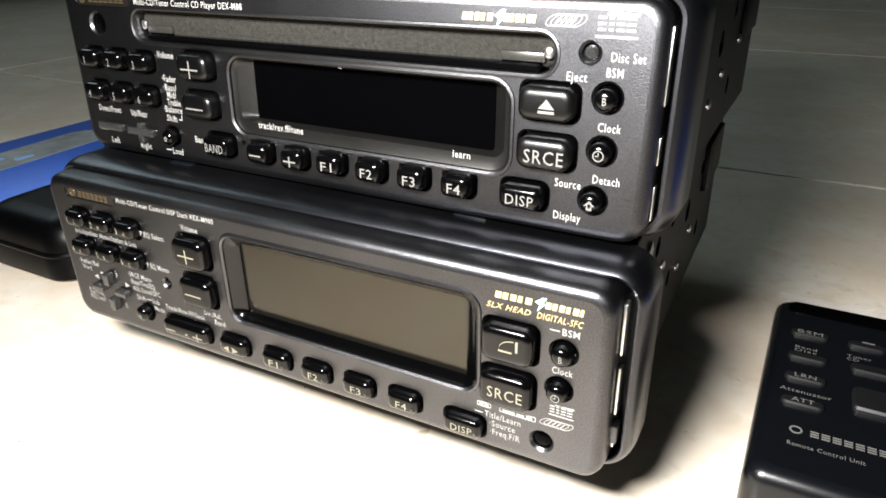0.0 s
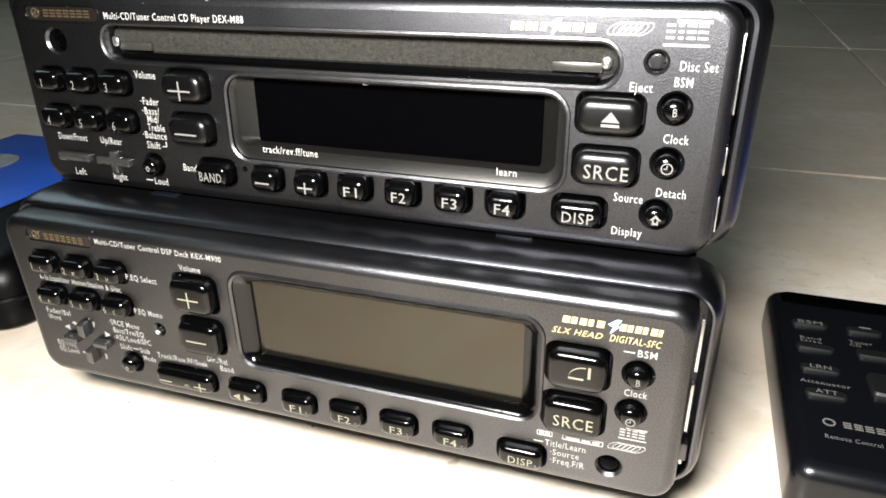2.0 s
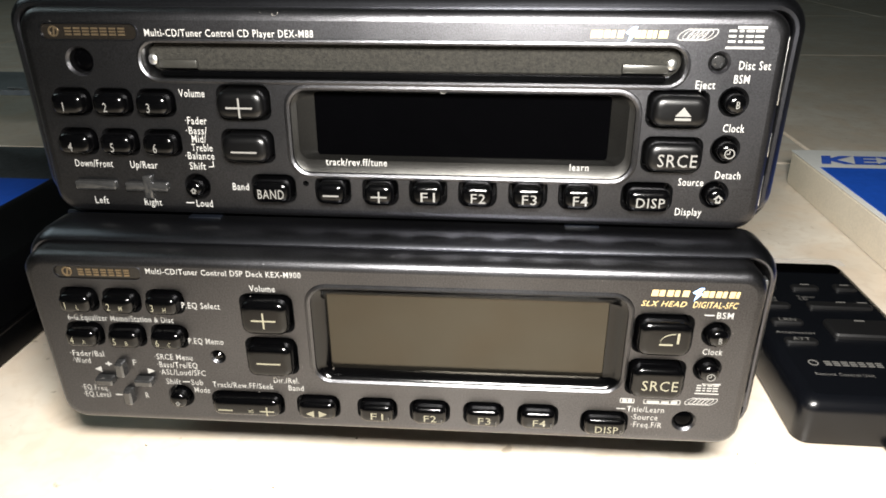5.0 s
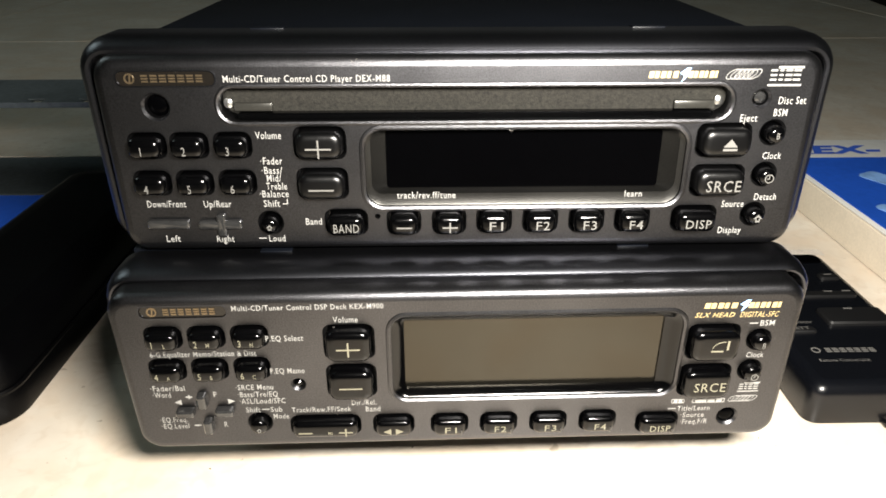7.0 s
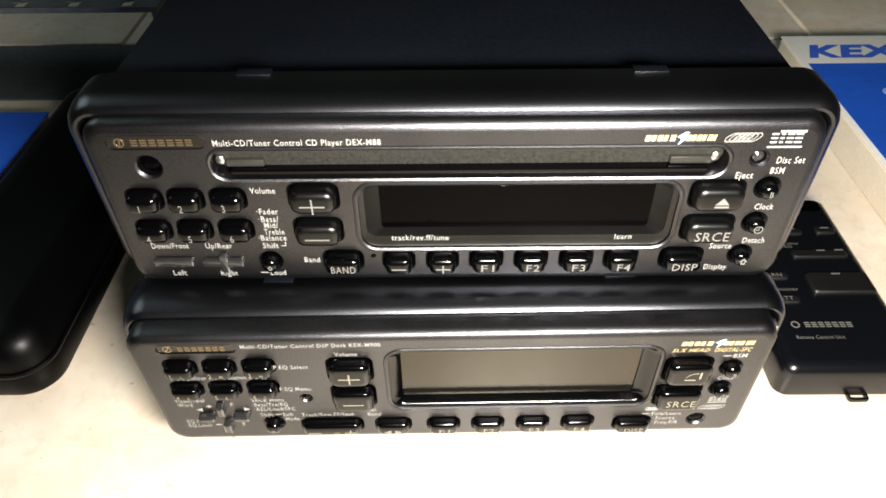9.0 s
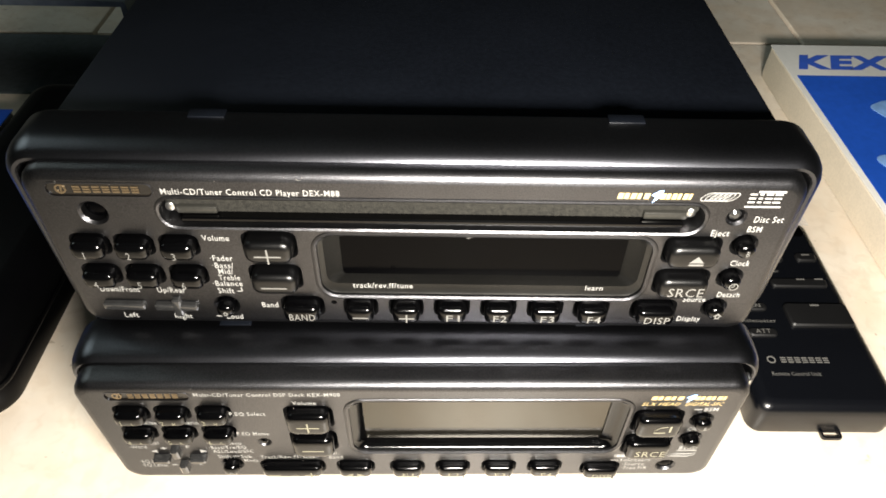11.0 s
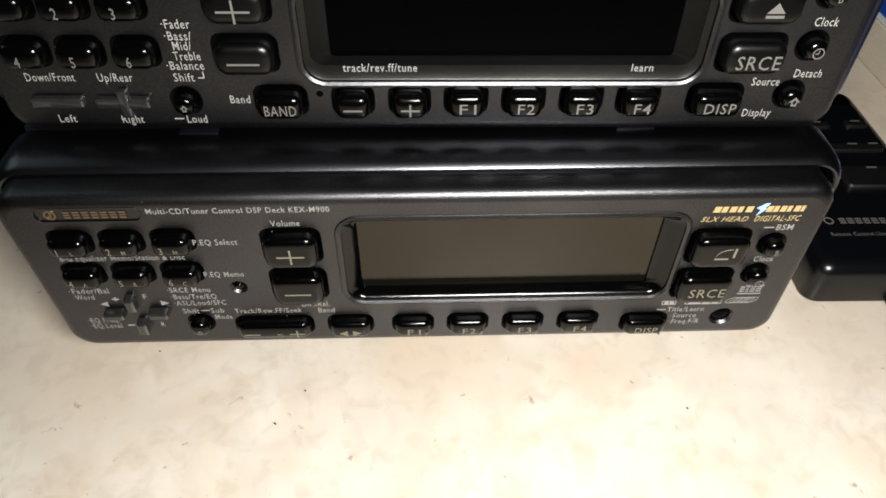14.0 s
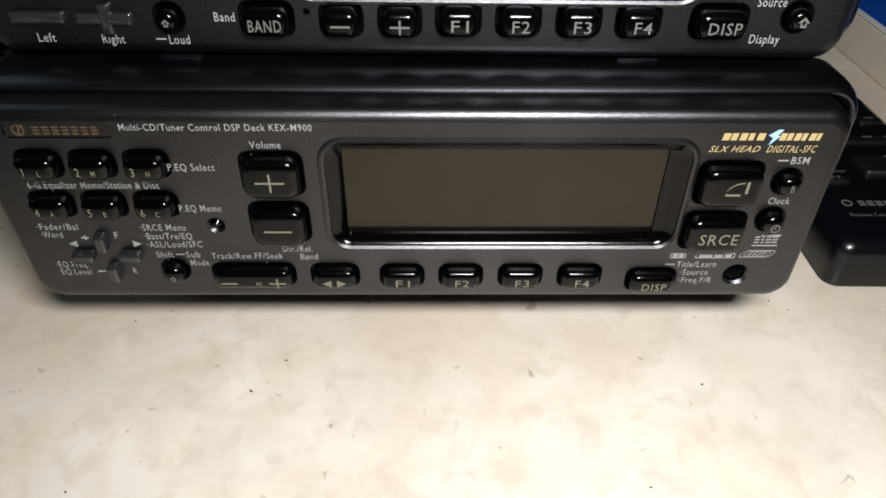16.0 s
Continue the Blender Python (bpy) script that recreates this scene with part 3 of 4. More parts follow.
slab(bm, -3.3, 48.0, 189.4, 52.6, 6.0, [(LY + 16, 0.2), (LY + 5.5, 0), (LY + 2.6, 0.12), (LY + 1.2, 0.6), (LY + 0.5, 1.3), (LY + 0.12, 2.1), (LY, 3.0)], n=8)
draft(bm, -3.3, 48.0, 26.3, 1.5, 0.0)
for cx, cz, w, h, _ in LK.values():
    well(holes, cx, cz, w, h, LY)
for cx, cz, w, h in (*LB.values(), *LR.values()):
    well(holes, cx, cz, w, h, LY)
for cx, cz in LO.values():
    round_well(holes, cx, cz, 2.5, LY)
round_well(holes, -48.8, 44.8, 1.0, LY, 3)
round_well(holes, 76.1, 29.9, 2.1, LY, 3)
slab(holes, 18.0, 52.6, 81, 28.0, 4.6, [(LY - 1, -1.2), (LY + 0.05, -0.4), (LY + 1.0, 0), (LY + 10, 0)])
slab(holes, -77.2, 69.2, 23.6, 4.0, 2.0, [(LY - 1, 0), (LY + 1, 0)])
l_face = place("face_plate", cut(bm, holes), M_PAINT, lower)
nose_bezel(lower, -2.4, 48.7, 198.2, 57.2, 7.2, 21.8, 192.0, 54.2, 6.5, 0.0, 1.5, 0.0)
for x, z, h in ((91.4, 34, 5),):
    bm = bmesh.new()
    box(bm, x - 0.8, LY + 5, z - h / 2, x + 1.6, LY + 9, z + h / 2, 0.3)
    part("catch", bm, M_PAINT, lower)
# steel slivers again stand in for the glints in the right gap
for z0, z1, d in ((30, 35, 5.6), (40, 53, 5.2), (57, 70, 4.6)):
    bm = bmesh.new()
    box(bm, 91.6, LY + d, z0, 92.3, LY + 7.5, z1, 0.1)
    part("spring_strip", bm, M_STEEL, lower, "thin bare steel strip added for the glints in the side gap")
chassis(lower, -97, 89.5, 23, 174, 22.0, 77.0, 62, 21.8, 77.3)
for x in (-70, 60):
    for y in (60, 150):
        bm = bmesh.new()
        disc(bm, x, y, [(0, 7.5), (1, 8), (19, 7), (22.3, 7)], axis="z")
        part("rubber_foot", bm, M_RUBBER, lower)
badge(lower, l_face, -77.2, 69.2, 23.2, 3.7, LY)
words("Multi-CD/Tuner Control DSP Deck KEX-M900", -64.2, 69.3, 1.6, l_face, LY - 0.06, width=40.2)
bolt_logo(lower, 74.0, 68.2, 22.0, 1.7, LY - 0.03)
words("SLX HEAD", 60.9, 64.5, 1.5, l_face, LY - 0.06, M_GOLD, width=11.0, slant=0.35)
words("DIGITAL-SFC", 73.4, 64.4, 1.7, l_face, LY - 0.06, M_GOLD, width=10.8, slant=0.25)
disc_sign(lower, 80.6, 40.6, 6.2, 3.6, LY - 0.03)
ovals(lower, 79.6, 36.4, 8.8, 2.3, LY - 0.03)
for x, w in ((60.6, 3.8), (69.6, 9.6)):
    bm = bmesh.new()
    ring(bm, x, 35.8, w, 1.5, 0.2, [(0, LY), (0, LY - 0.05), (0.2, LY - 0.05), (0.2, LY)], n=2)
    part("noise_sign", bm, M_PRINT, l_face)
bars(l_face, 69.6, 35.8, [3.2, 2.0, 1.6], 0.8, 0.5, LY - 0.02, M_PRINT, "noise_sign")
bars(l_face, 60.6, 35.8, [1.1, 1.1], 0.9, 0.3, LY - 0.02, M_PRINT, "noise_sign")

bm = bmesh.new()
ring(bm, 18.0, 52.6, 83.8, 30.8, 6.0, [(0, LY + 0.3), (0.4, LY - 0.3), (1.0, LY - 0.45), (1.6, LY), (1.7, LY + 0.9), (0.4, LY + 0.9)], n=8)
part("window_rim", bm, M_PAINT, lower)
bm = bmesh.new()
loops = [[to3(p, d, "y") for p in rr(x, z, w, h, r, 8)] for x, z, w, h, r, d in ((18.0, 52.6, 80.8, 27.8, 4.4, LY + 9), (18.0, 52.6, 80.8, 27.8, 4.4, LY + 0.5), (18.0, 52.6, 79.6, 26.6, 3.8, LY + 0.9),
                                                                            (18.1, 52.2, 77.4, 25.0, 2.8, LY + 1.7), (18.2, 51.8, 75.6, 23.8, 2.0, LY + 2.6),
                                                                            (17.6, 51.6, 73.0, 23.0, 0.8, LY + 3.4), (17.6, 51.6, 72.8, 22.8, 0.6, LY + 9))]
loft(bm, loops, around=True)
part("window_frame", bm, M_BLACK, lower, "glossy black display frame")
bm = bmesh.new()
slab(bm, 17.6, 51.6, 72.9, 22.9, 0.6, [(LY + 8.4, 0), (LY + 4.0, 0)])
part("display_panel", bm, M_LCD, lower, "unlit olive brown display")

for s, (cx, cz, w, h, low) in LK.items():
    k = key(lower, cx, cz, w, h, LY, 3.6)
    words(s, cx - 2.0, cz - 1.1, 2.0, k, LY - 3.66, M_AMBER, align="c", name="legend")
    words(low, cx + 1.2, cz - 1.1, 1.3, k, LY - 3.66, M_AMBER, align="c", name="legend")
for s, (cx, cz, w, h) in LB.items():
    k = key(lower, cx, cz, w, h, LY, 3.6, r=2.6)
    if s == "SRCE":
        words(s, cx + 0.5, cz - 1.7, 3.0, k, LY - 3.66, M_AMBER, width=9.0, align="c", name="legend")
    else:
        symbol(k, s, cx + (0.8 if s == "flap" else 0), cz + (0.6 if s == "flap" else -0.3), 3.2 if s != "flap" else 2.4, LY - 3.62, M_AMBER)
for s, (cx, cz, w, h) in LR.items():
    k = key(lower, cx, cz, w, h, LY, 3.0)
    y = LY - 3.06
    if s == "track":
        symbol(k, "minus", cx - 5.6, cz - 0.6, 2.0, y + 0.06, M_AMBER)
        symbol(k, "plus", cx + 6.0, cz - 0.6, 2.0, y + 0.06, M_AMBER)
        words("MS", cx + 1.6, cz - 1.2, 1.1, k, y, M_AMBER, align="c", name="legend")
    elif s == "lr":
        symbol(k, "left", cx - 1.4, cz - 0.5, 1.5, y + 0.06, M_AMBER)
        symbol(k, "right", cx + 1.4, cz - 0.5, 1.5, y + 0.06, M_AMBER)
    else:
        words(s, cx + 0.3, cz - 1.3, 2.1, k, y, M_AMBER, width=3.4 if len(s) == 2 else 6.0, align="c", name="legend")
        bm = bmesh.new()
        slab(bm, cx + w * 0.36, cz - 1.2, 0.6, 2.0, 0.25, [(LY - 2.0, 0), (LY - 2.95, 0), (LY - 3.1, 0.1)], n=2)
        part("indicator", bm, M_CLEAR, k)
for s, (cx, cz) in LO.items():
    k = round_key(lower, cx, cz, 2.5, LY, 3.2)
    if s == "B":
        words("B", cx + 0.2, cz - 0.9, 1.7, k, LY - 3.26, M_LEGEND, align="c", name="legend")
    else:
        symbol(k, "up" if s != "clock" else "clock", cx + 0.2, cz - 0.5, 1.1 if s == "clock" else 0.8, LY - 3.24, M_LEGEND)
bm = bmesh.new()
disc(bm, -48.8, 44.8, [(LY + 2.8, 1.3), (LY + 0.4, 1.2), (LY - 0.2, 0.6)])
part("indicator", bm, M_BLACK, lower)
bm = bmesh.new()
disc(bm, 76.1, 29.9, [(LY + 2.8, 2.4), (LY + 0.9, 2.3), (LY + 0.5, 1.6), (LY + 0.4, 0.6)])
part("remote_sensor", bm, M_GLASS, lower)
for cx, cz, w, h in ((-81.4, 36.4, 5.4, 2.6), (-70.4, 36.4, 5.4, 2.6), (-76.2, 40.4, 2.8, 5.0), (-75.6, 31.4, 2.8, 5.0)):
    bm = bmesh.new()
    slab(bm, cx, cz, w, h, 0.8, [(LY + 1, 0), (LY - 2.0, 0.2), (LY - 2.4, 0.7)])
    part("cursor_key", bm, M_CLEAR, lower, "smoky clear cursor key")
for s, cx, cz in (("left", -83.0, 39.4), ("right", -68.6, 39.4)):
    symbol(l_face, s, cx, cz, 1.3, LY, M_PRINT)
symbol(l_face, "plus", -80.0, 41.2, 0.9, LY, M_PRINT)
symbol(l_face, "minus", -79.0, 31.0, 1.0, LY, M_PRINT)
for s, x, z, w in (("P.EQ Select", -56.3, 59.6, 10.7), ("6-G.Equalizer Memo/Station & Disc", -88.2, 55.0, 30.4), ("P.EQ Memo", -56.2, 48.8, 10.0), ("\u00b7Fader/Bal", -90.2, 43.6, 10.0),
                   ("\u00b7Word", -89.9, 41.3, 5.2), ("F", -73.0, 41.2, 1.0), ("R", -71.4, 30.4, 1.0), ("\u00b7SRCE Menu", -66.5, 43.4, 11.0), ("\u00b7Bass/Tre/EQ", -66.2, 40.9, 11.8),
                   ("\u00b7ASL/Loud/SFC", -66.0, 38.5, 13.6), ("Shift", -64.6, 35.4, 4.3), ("Sub", -57.6, 35.4, 3.5), ("Mode", -57.0, 32.9, 4.6), ("Track/Rew.FF/Seek", -51.6, 35.0, 17.9),
                   ("Dir./Rel.", -34.3, 37.2, 7.4), ("Band", -30.4, 34.8, 4.4), ("\u00b7EQ.Freq.", -89.4, 32.4, 8.1), ("\u00b7EQ.Level", -89.4, 30.1, 8.2), ("Volume", -37.7, 65.2, 7.0),
                   ("Title/Learn", 60.8, 32.4, 10.2), ("\u00b7Source", 62.2, 29.9, 7.3), ("\u00b7Freq.F/R", 62.4, 27.4, 8.5), ("BSM", 79.6, 61.6, 4.2), ("Clock", 77.7, 51.0, 5.2)):
    words(s, x, z - 0.1, 1.8, l_face, LY - 0.06, width=w * 0.95)
for x0, z0, x1, z1 in ((-60.0, 36.1, -57.9, 36.4), (76.6, 62.2, 79.0, 62.5), (58.0, 33.0, 60.4, 33.3)):
    bm = bmesh.new()
    box(bm, x0, LY - 0.06, z0, x1, LY - 0.02, z1)
    part("print_line", bm, M_PRINT, l_face)


# the lower deck stands turned by a little under a degree
lower.matrix_basis = Matrix.Translation((-0.056, 0, 0)) @ Matrix.Rotation(radians(0.8), 4, "Z") @ Matrix.Translation((0.056, 0, 0)) @ lower.matrix_basis

# ---- remote control, on the floor ----
remote = thing("remote_control", (148, 82, 0), "blue-black plastic remote control lying on the tiles", "remote control")
bm = bmesh.new()
slab(bm, 148, 82.5, 54, 103, 5, [(0.3, 1.4), (1.2, 0.2), (3.0, 0), (12, 0), (14.2, 0.5), (15.8, 1.6), (16.7, 3.0), (17.0, 4.6)], axis="z", n=6)
r_body = part("shell", bm, M_REMOTE, remote)


def pad(cx, cy, w, h, up=1.2, r=1.6):
    bm = bmesh.new()
    slab(bm, cx, cy, w, h, r, [(16, 0), (17 + up * 0.6, 0.1), (17 + up, 0.7)], axis="z", n=3)
    return part("button", bm, M_RUBBER, remote)


for i, y in enumerate((107.5, 92, 79.5, 66)):
    pad(132.8, y, 11.5, 4.2)
pad(149.6, 107.5, 11, 4.2)
pad(165.6, 108.5, 9, 5)
pad(157.0, 93, 24, 5)
pad(158.5, 75, 26, 12, 1.8)
bm = bmesh.new()
slab(bm, 148, 126.5, 46, 8, 3, [(16.4, 0), (17.4, 0.1), (17.8, 0.8)], axis="z", n=4)
part("infrared_window", bm, M_GLASS, remote)
bm = bmesh.new()
box(bm, 121.0, 129.6, 17.3, 175.0, 135.4, 17.5)
part("protective_film", bm, M_FILM, remote, "clear peeling film")
for s, x, y, w, c in (("BSM", 129.0, 106.4, 7.6, 2.2), ("LRN", 129.8, 78.6, 6.0, 2.0), ("ATT", 129.8, 65.2, 6.0, 2.0), ("Attenuator", 126.4, 71.6, 14.0, 1.8), ("Band", 129.0, 98.0, 6.4, 1.5),
                      ("Disc", 129.0, 96.0, 6.4, 1.5), ("Tuner", 144.0, 99.6, 7.0, 1.6), ("CD", 144.0, 97.6, 3.4, 1.6), ("Remote Control Unit", 130.2, 45.8, 18.6, 1.7)):
    words(s, x, y, c, r_body, 17.06 if s not in ("BSM", "LRN", "ATT") else 18.3, M_LEGEND, width=w, axis="z")
for i in range(7):
    for y in (51.8, 52.8, 53.8):
        bm = bmesh.new()
        box(bm, 135.6 + 2.75 * i, y, 16.95, 137.7 + 2.75 * i, y + 0.5, 17.1)
        part("brand_mark", bm, M_LEGEND, r_body)
bm = bmesh.new()
ring(bm, 132, 53.1, 3.4, 3.4, 1.7, [(0, 16.95), (0, 17.1), (0.5, 17.1), (0.5, 16.95)], axis="z", n=5)
part("emblem", bm, M_LEGEND, r_body)
for x, y in ((158, 94.6), (166, 94.8), (158, 79.5), (165.6, 109.5), (150, 109.0)):
    bm = bmesh.new()
    box(bm, x - 1.8, y - 0.35, 18.1, x + 1.8, y + 0.35, 18.25 if y > 85 else 18.9)
    part("mark", bm, M_LEGEND, r_body)
bm = bmesh.new()
ring(bm, 152, 29.8, 8, 4.4, 1.4, [(0, 1.6), (0.2, 2.6), (1.0, 2.6), (1.2, 1.6), (1.0, 1.0), (0.2, 1.0)], axis="z", n=4)
part("strap_loop", bm, M_REMOTE, remote)

# ---- manual with a blue cover ----
manual = thing("instruction_manual", (300, 200, 0), "thick manual with a blue and white cover", "manual", "manuals")
bm = bmesh.new()
slab(bm, 0, 0, 190, 280, 1.5, [(0.4, 0.6), (4, 0), (20, 0), (21, 0.8)], axis="z", n=2)
bmesh.ops.transform(bm, matrix=pose(306, 152, 0, 0, 0, 0), verts=bm.verts)
pages = part("page_block", bm, M_PAGES, manual, "cream page edges")
bm = bmesh.new()
box(bm, 210.5, 12, 21.3, 401, 292, 22.2, 0.2)
part("cover", bm, M_WHITE, manual, "white border of the cover")
bm = bmesh.new()
box(bm, 213.5, 14, 22.2, 400, 255, 22.5)
blue_r = part("blue_panel", bm, M_CARD, manual, "saturated blue cover panel")
words("KEX-", 217, 263, 15, blue_r, 22.6, mat("blue_print", (0.03, 0.1, 0.5), 0.5), width=66, axis="z", slant=0.3, bold=0.05)
for x0, y0, w, h, a in ((262, 200, 16, 60, 28), (285, 170, 22, 70, 30), (240, 150, 10, 60, 24)):
    bm = bmesh.new()
    slab(bm, 0, 0, w, h, 4, [(22.4, 0), (22.7, 0.1)], axis="z", n=3)
    bmesh.ops.transform(bm, matrix=pose(x0, y0, 0, 0, 0, a), verts=bm.verts)
    part("picture", bm, M_CARDLIGHT, manual)

# ---- long black case, and a second manual beside it ----
case = thing("face_plate_case", (-190, 130, 0), "long black rounded plastic case lying on the tiles", "case")
bm = bmesh.new()
slab(bm, -190, 131, 66, 199, 14, [(0.3, 3), (2, 0.8), (5, 0), (13, 0), (14, 0.5), (15, 0.5), (20, 1.2), (25, 3.2), (28, 6.2), (29.6, 10), (30, 15)], axis="z", n=10)
part("shell", bm, M_CASE, case)
bm = bmesh.new()
ring(bm, -190, 131, 66.4, 199.4, 14, [(0, 13.2), (-0.35, 14.2), (0, 15.2), (0.9, 15.2), (0.9, 13.2)], axis="z", n=10)
part("seam_lip", bm, M_CASE, case)
manual_b = thing("instruction_manual", (-295, 120, 0), "manual with a blue cover and a grey picture", "manual", "manuals")
bm = bmesh.new()
slab(bm, -295, 126, 125, 180, 1.2, [(0.3, 0.4), (3, 0), (15.4, 0), (16, 0.3)], axis="z", n=2)
part("page_block", bm, M_PAGES, manual_b, "cream page edges")
bm = bmesh.new()
box(bm, -358, 35.6, 16.0, -232, 216.4, 16.7, 0.15)
part("cover", bm, M_CARD, manual_b, "saturated blue cover")
bm = bmesh.new()
slab(bm, 0, 0, 34, 120, 15, [(16.6, 0), (16.9, 0.1)], axis="z", n=5)
bmesh.ops.transform(bm, matrix=pose(-318, 118, 0, 0, 0, 3), verts=bm.verts)
part("picture", bm, M_GREY, manual_b)
for x, y, w, h in ((-322, 96, 7, 22), (-312, 114, 5, 12), (-345, 110, 4, 14), (-254, 172, 12, 18)):
    bm = bmesh.new()
    slab(bm, x, y, w, h, 1.6, [(16.8, 0), (17.05, 0.1)], axis="z", n=3)
    part("pale_mark", bm, M_CARDLIGHT, manual_b)

# ---- mounting sleeve: an open frame of folded sheet steel behind that manual ----
sleeve = thing("mounting_sleeve", (-270, 295, 0), "open mounting sleeve of dark folded sheet steel on the tiles", "mounting sleeve")
SX0, SX1, SY0, SY1, SH, ST = -367.0, -173.5, 258.5, 331.0, 57.5, 1.0
for nm, b in (("bottom_sheet", (SX0, SY0, 0.1, SX1, SY1, ST)), ("top_sheet", (SX0, SY0, SH - ST, SX1, SY1, SH)),
              ("side_sheet", (SX0, SY0, ST, SX0 + ST, SY1, SH - ST)), ("side_sheet", (SX1 - ST, SY0, ST, SX1, SY1, SH - ST))):
    bm, holes = bmesh.new(), bmesh.new()
    box(bm, *b)
    if "side" in nm:
        for z in (16.0, 40.0):
            slab(holes, SY0 + 34, z, 22, 6, 1.5, [(b[0] - 2, 0), (b[3] + 2, 0)], axis="x", n=3)
    elif "top" in nm:
        for i in range(6):
            slab(holes, SX0 + 18 + 31.4 * i, SY0 + 13, 7, 12, 1.0, [(b[2] - 2, 0), (b[5] + 2, 0)], axis="z", n=2)
    sheet = place(nm, cut(bm, holes) if len(holes.verts) else finish(bm), M_SLEEVE, sleeve)
    if nm == "top_sheet":
        for i in range(6):
            x = SX0 + 18 + 31.4 * i
            bm = bmesh.new()
            poly(bm, [(SY0 + 18.5, SH - 0.9), (SY0 + 8.0, SH + 2.6), (SY0 + 7.6, SH + 1.8), (SY0 + 18.5, SH - 1.7)], x - 2.6, x + 2.6, axis="x")
            part("bent_tab", bm, M_SLEEVE, sheet)
bm = bmesh.new()
ring(bm, (SX0 + SX1) / 2, SH / 2, SX1 - SX0 + 5, SH + 5, 2.0, [(0, SY0 - 0.8), (0, SY0), (3.2, SY0), (3.2, SY0 - 0.8)], n=3)
for v in bm.verts:
    v.co.z = max(v.co.z, 0.1)
part("front_flange", bm, M_SLEEVE, sleeve)

# ---- black box for the black area at the far right; cabinet form assumed ----
cabinet = thing("cabinet", (1130, 1360, 0), "low black box with doors, standing on the tiles at the far right", "cabinet")
turn = pose(1130, 1360, 0, 0, 0, -14)
for name, b, bev in (("plinth", (-245, -275, 0, 245, 275, 40), 2), ("body", (-255, -285, 40, 255, 285, 480), 5), ("top", (-262, -292, 480, 262, 292, 502), 4)):
    bm = bmesh.new()
    box(bm, *b, bev)
    bmesh.ops.transform(bm, matrix=turn, verts=bm.verts)
    part(name, bm, M_CASE, cabinet)
for y in (-142, 142):
    bm = bmesh.new()
    box(bm, -266, y - 138, 50, -255, y + 138, 470, 3)
    bmesh.ops.transform(bm, matrix=turn, verts=bm.verts)
    part("door", bm, M_CASE, cabinet)

# ---- dust and specks on the tiles ----
rng = random.Random(4)
bm = bmesh.new()
for i in range(30):
    x, y = rng.uniform(-170, 200), rng.uniform(-90, 30)
    w, h, a = rng.uniform(0.25, 0.6), rng.uniform(0.15, 0.35), rng.uniform(0, math.pi)
    c, s = math.cos(a), math.sin(a)
    pts = [(x + dx * c - dy * s, y + dx * s + dy * c) for dx, dy in ((-w, -h * 0.6), (w * 0.7, -h), (w, h * 0.5), (-w * 0.5, h))]
    poly(bm, pts, 0.0, rng.uniform(0.15, 0.4), axis="z")
tagged(part("floor_dust", bm, mat("brown_dust", (0.12, 0.09, 0.06), 0.9), None), "brown specks of dust on the tiles", "dust", kind="stuff")

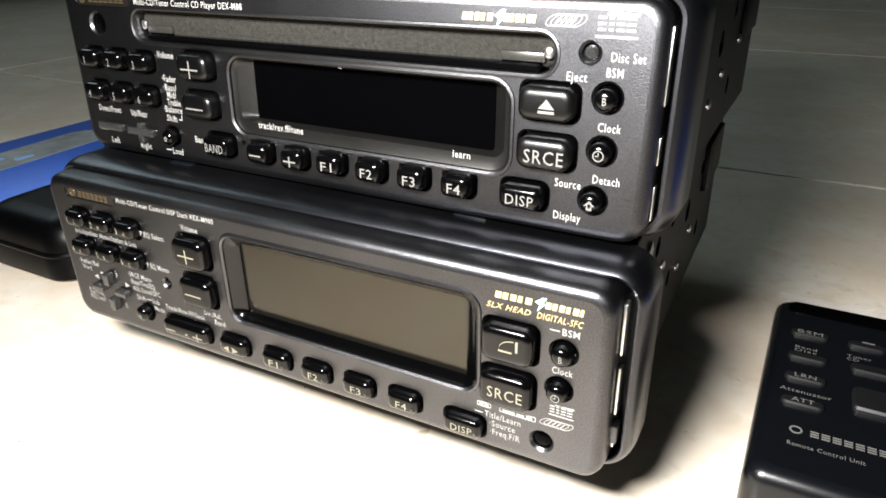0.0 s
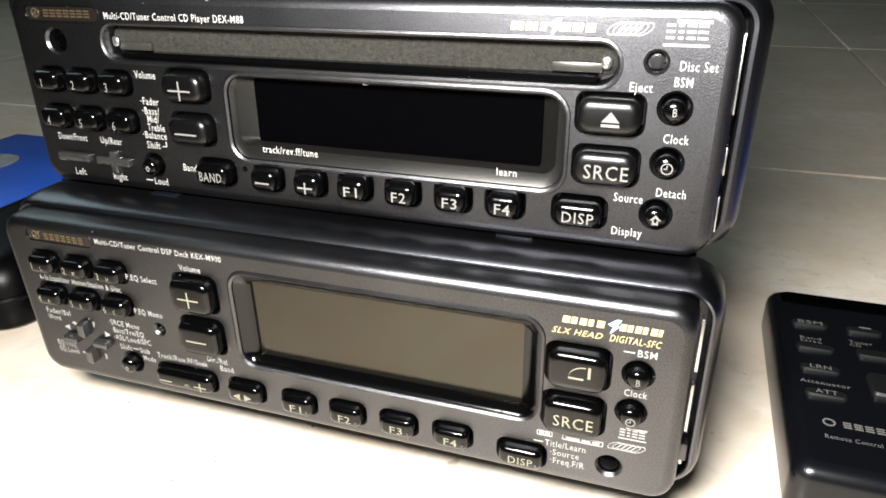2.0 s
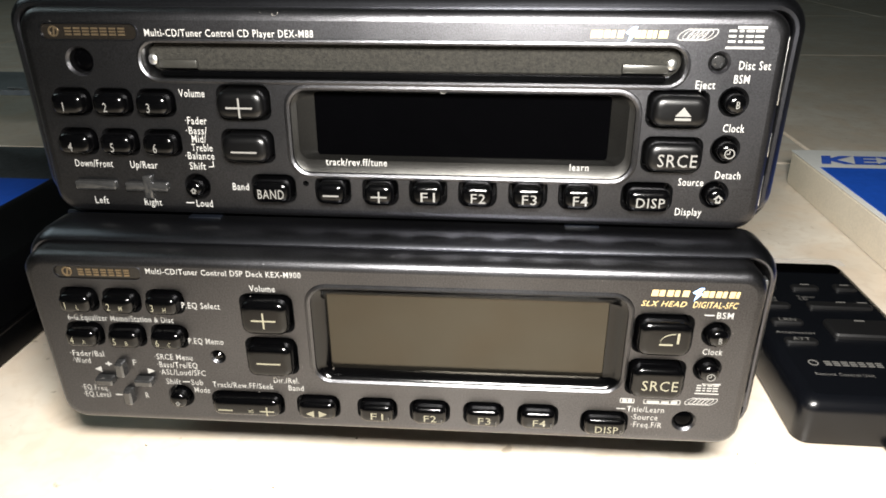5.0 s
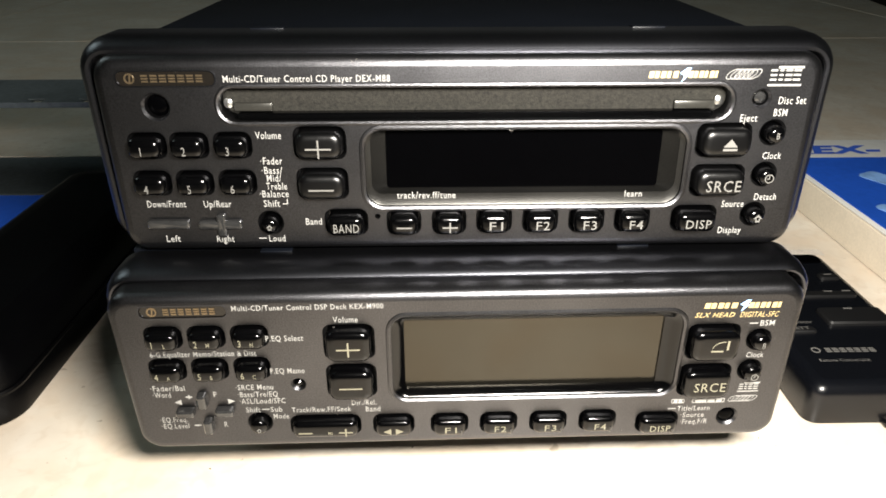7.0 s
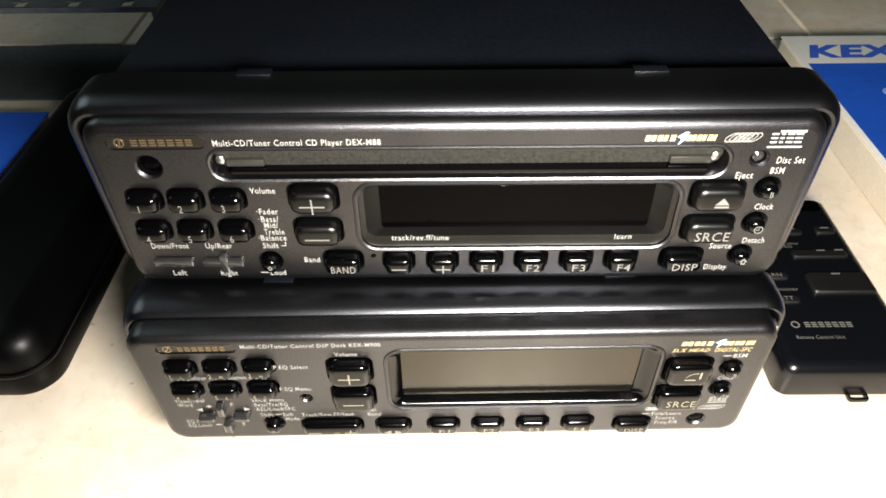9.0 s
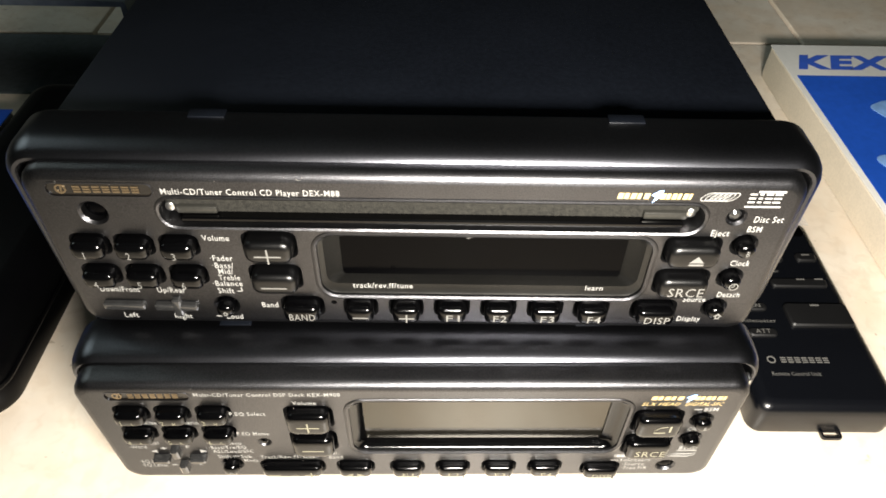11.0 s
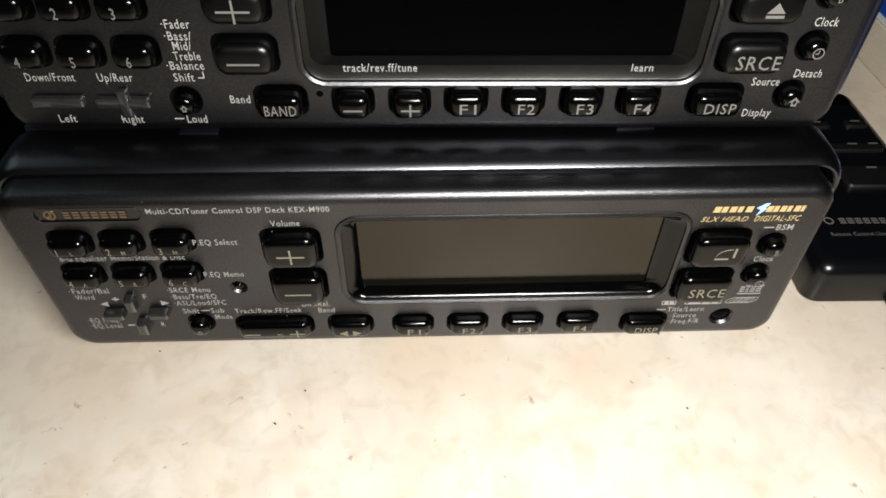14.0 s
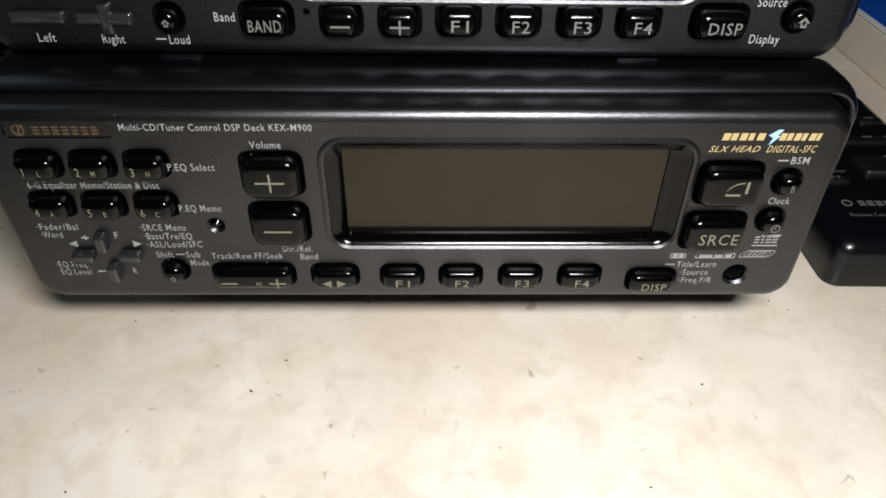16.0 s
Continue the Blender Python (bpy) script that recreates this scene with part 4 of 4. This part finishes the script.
bm = bmesh.new()
for i in range(60):
    x, w, up = rng.uniform(-92, 86), rng.uniform(0.05, 0.12), i % 2
    z, y = (rng.uniform(82, 131), UY) if up else (rng.uniform(26, 74), LY)
    wx, wz, ww, wh = (14.6, 101.8, 46, 14) if up else (18.0, 52.6, 43, 16)
    if (abs(x - wx) < ww and abs(z - wz) < wh) or (up and abs(z - 119.3) < 7):
        continue
    box(bm, x, y - 0.1, z, x + w, y + 0.06, z + w * rng.uniform(0.6, 2))
for x, z, r in ((11.0, 112.9, 0.8), (-30.0, 130.8, 0.6)):      # two short hairs
    for i in range(9):
        t0, t1 = 0.4 * i, 0.4 * i + 0.42
        p, q = [(x + r * math.cos(t) * (1 + 0.12 * t), z + r * math.sin(t + 2.6)) for t in (t0, t1)]
        poly(bm, [(p[0] - 0.05, p[1]), (q[0] - 0.05, q[1]), (q[0] + 0.05, q[1] + 0.06), (p[0] + 0.05, p[1] + 0.06)], UY - 0.3, UY - 0.36)
tagged(part("deck_dust", bm, mat("pale_dust", (0.2, 0.19, 0.175), 0.9), None), "pale specks of dust on the stereos", "dust", kind="stuff")

# ---- room: walls and ceiling are unseen, added to close it ----
def room_box(name, x0, y0, z0, x1, y1, z1, material, label):
    bm = bmesh.new()
    box(bm, x0 / U, y0 / U, z0 / U, x1 / U, y1 / U, z1 / U)
    return tagged(part(name, bm, material, None), label, "wall" if "wall" in name else name.split("_")[0], kind="structure")


floor = room_box("floor", -1.6, -1.6, -0.05, 2.6, 3.2, -0.004, M_GROUT, "grey grout bed of the tiled floor")
room_box("ceiling", -1.6, -1.6, 2.5, 2.6, 3.2, 2.6, M_WALL, "plain grey ceiling")
room_box("wall_north", -1.6, 3.2, 0, 2.6, 3.3, 2.5, M_WALL, "plain dim painted wall")
room_box("wall_south", -1.6, -1.7, 0, 2.6, -1.6, 2.5, M_WALL, "plain dim painted wall")
room_box("wall_east", 2.6, -1.6, 0, 2.7, 3.2, 2.5, M_WALL, "plain dim painted wall")
# The opening in this wall is added to go with the fill light.
bm = bmesh.new()
box(bm, -1.7 / U, -1.6 / U, 0, -1.6 / U, 3.2 / U, 2.5 / U)
hole = bmesh.new()
box(hole, -1.8 / U, -0.1 / U, 1.0 / U, -1.5 / U, 1.1 / U, 2.0 / U)
tagged(place("wall_west", cut(bm, hole), M_WALL, None), "plain dim painted wall with an added opening for the fill light", "wall", kind="structure")

PITCH = 491.0
me = None
for i in range(-3, 6):
    for j in range(-3, 7):
        x, y = 9.5 + PITCH * i, 89.5 + PITCH * j
        if not (-1.55 / U < x < 2.5 / U and -1.55 / U < y < 3.1 / U):
            continue
        if me is None:
            bm = bmesh.new()
            slab(bm, 0, 0, PITCH - 2.6, PITCH - 2.6, 1.2, [(-4.0, 0), (-0.9, 0), (-0.3, 0.25), (0, 0.9)], axis="z", n=2)
            me = finish(bm)
        t = place("tile", me, M_TILE, floor)
        t.location = (x * U, y * U, 0)
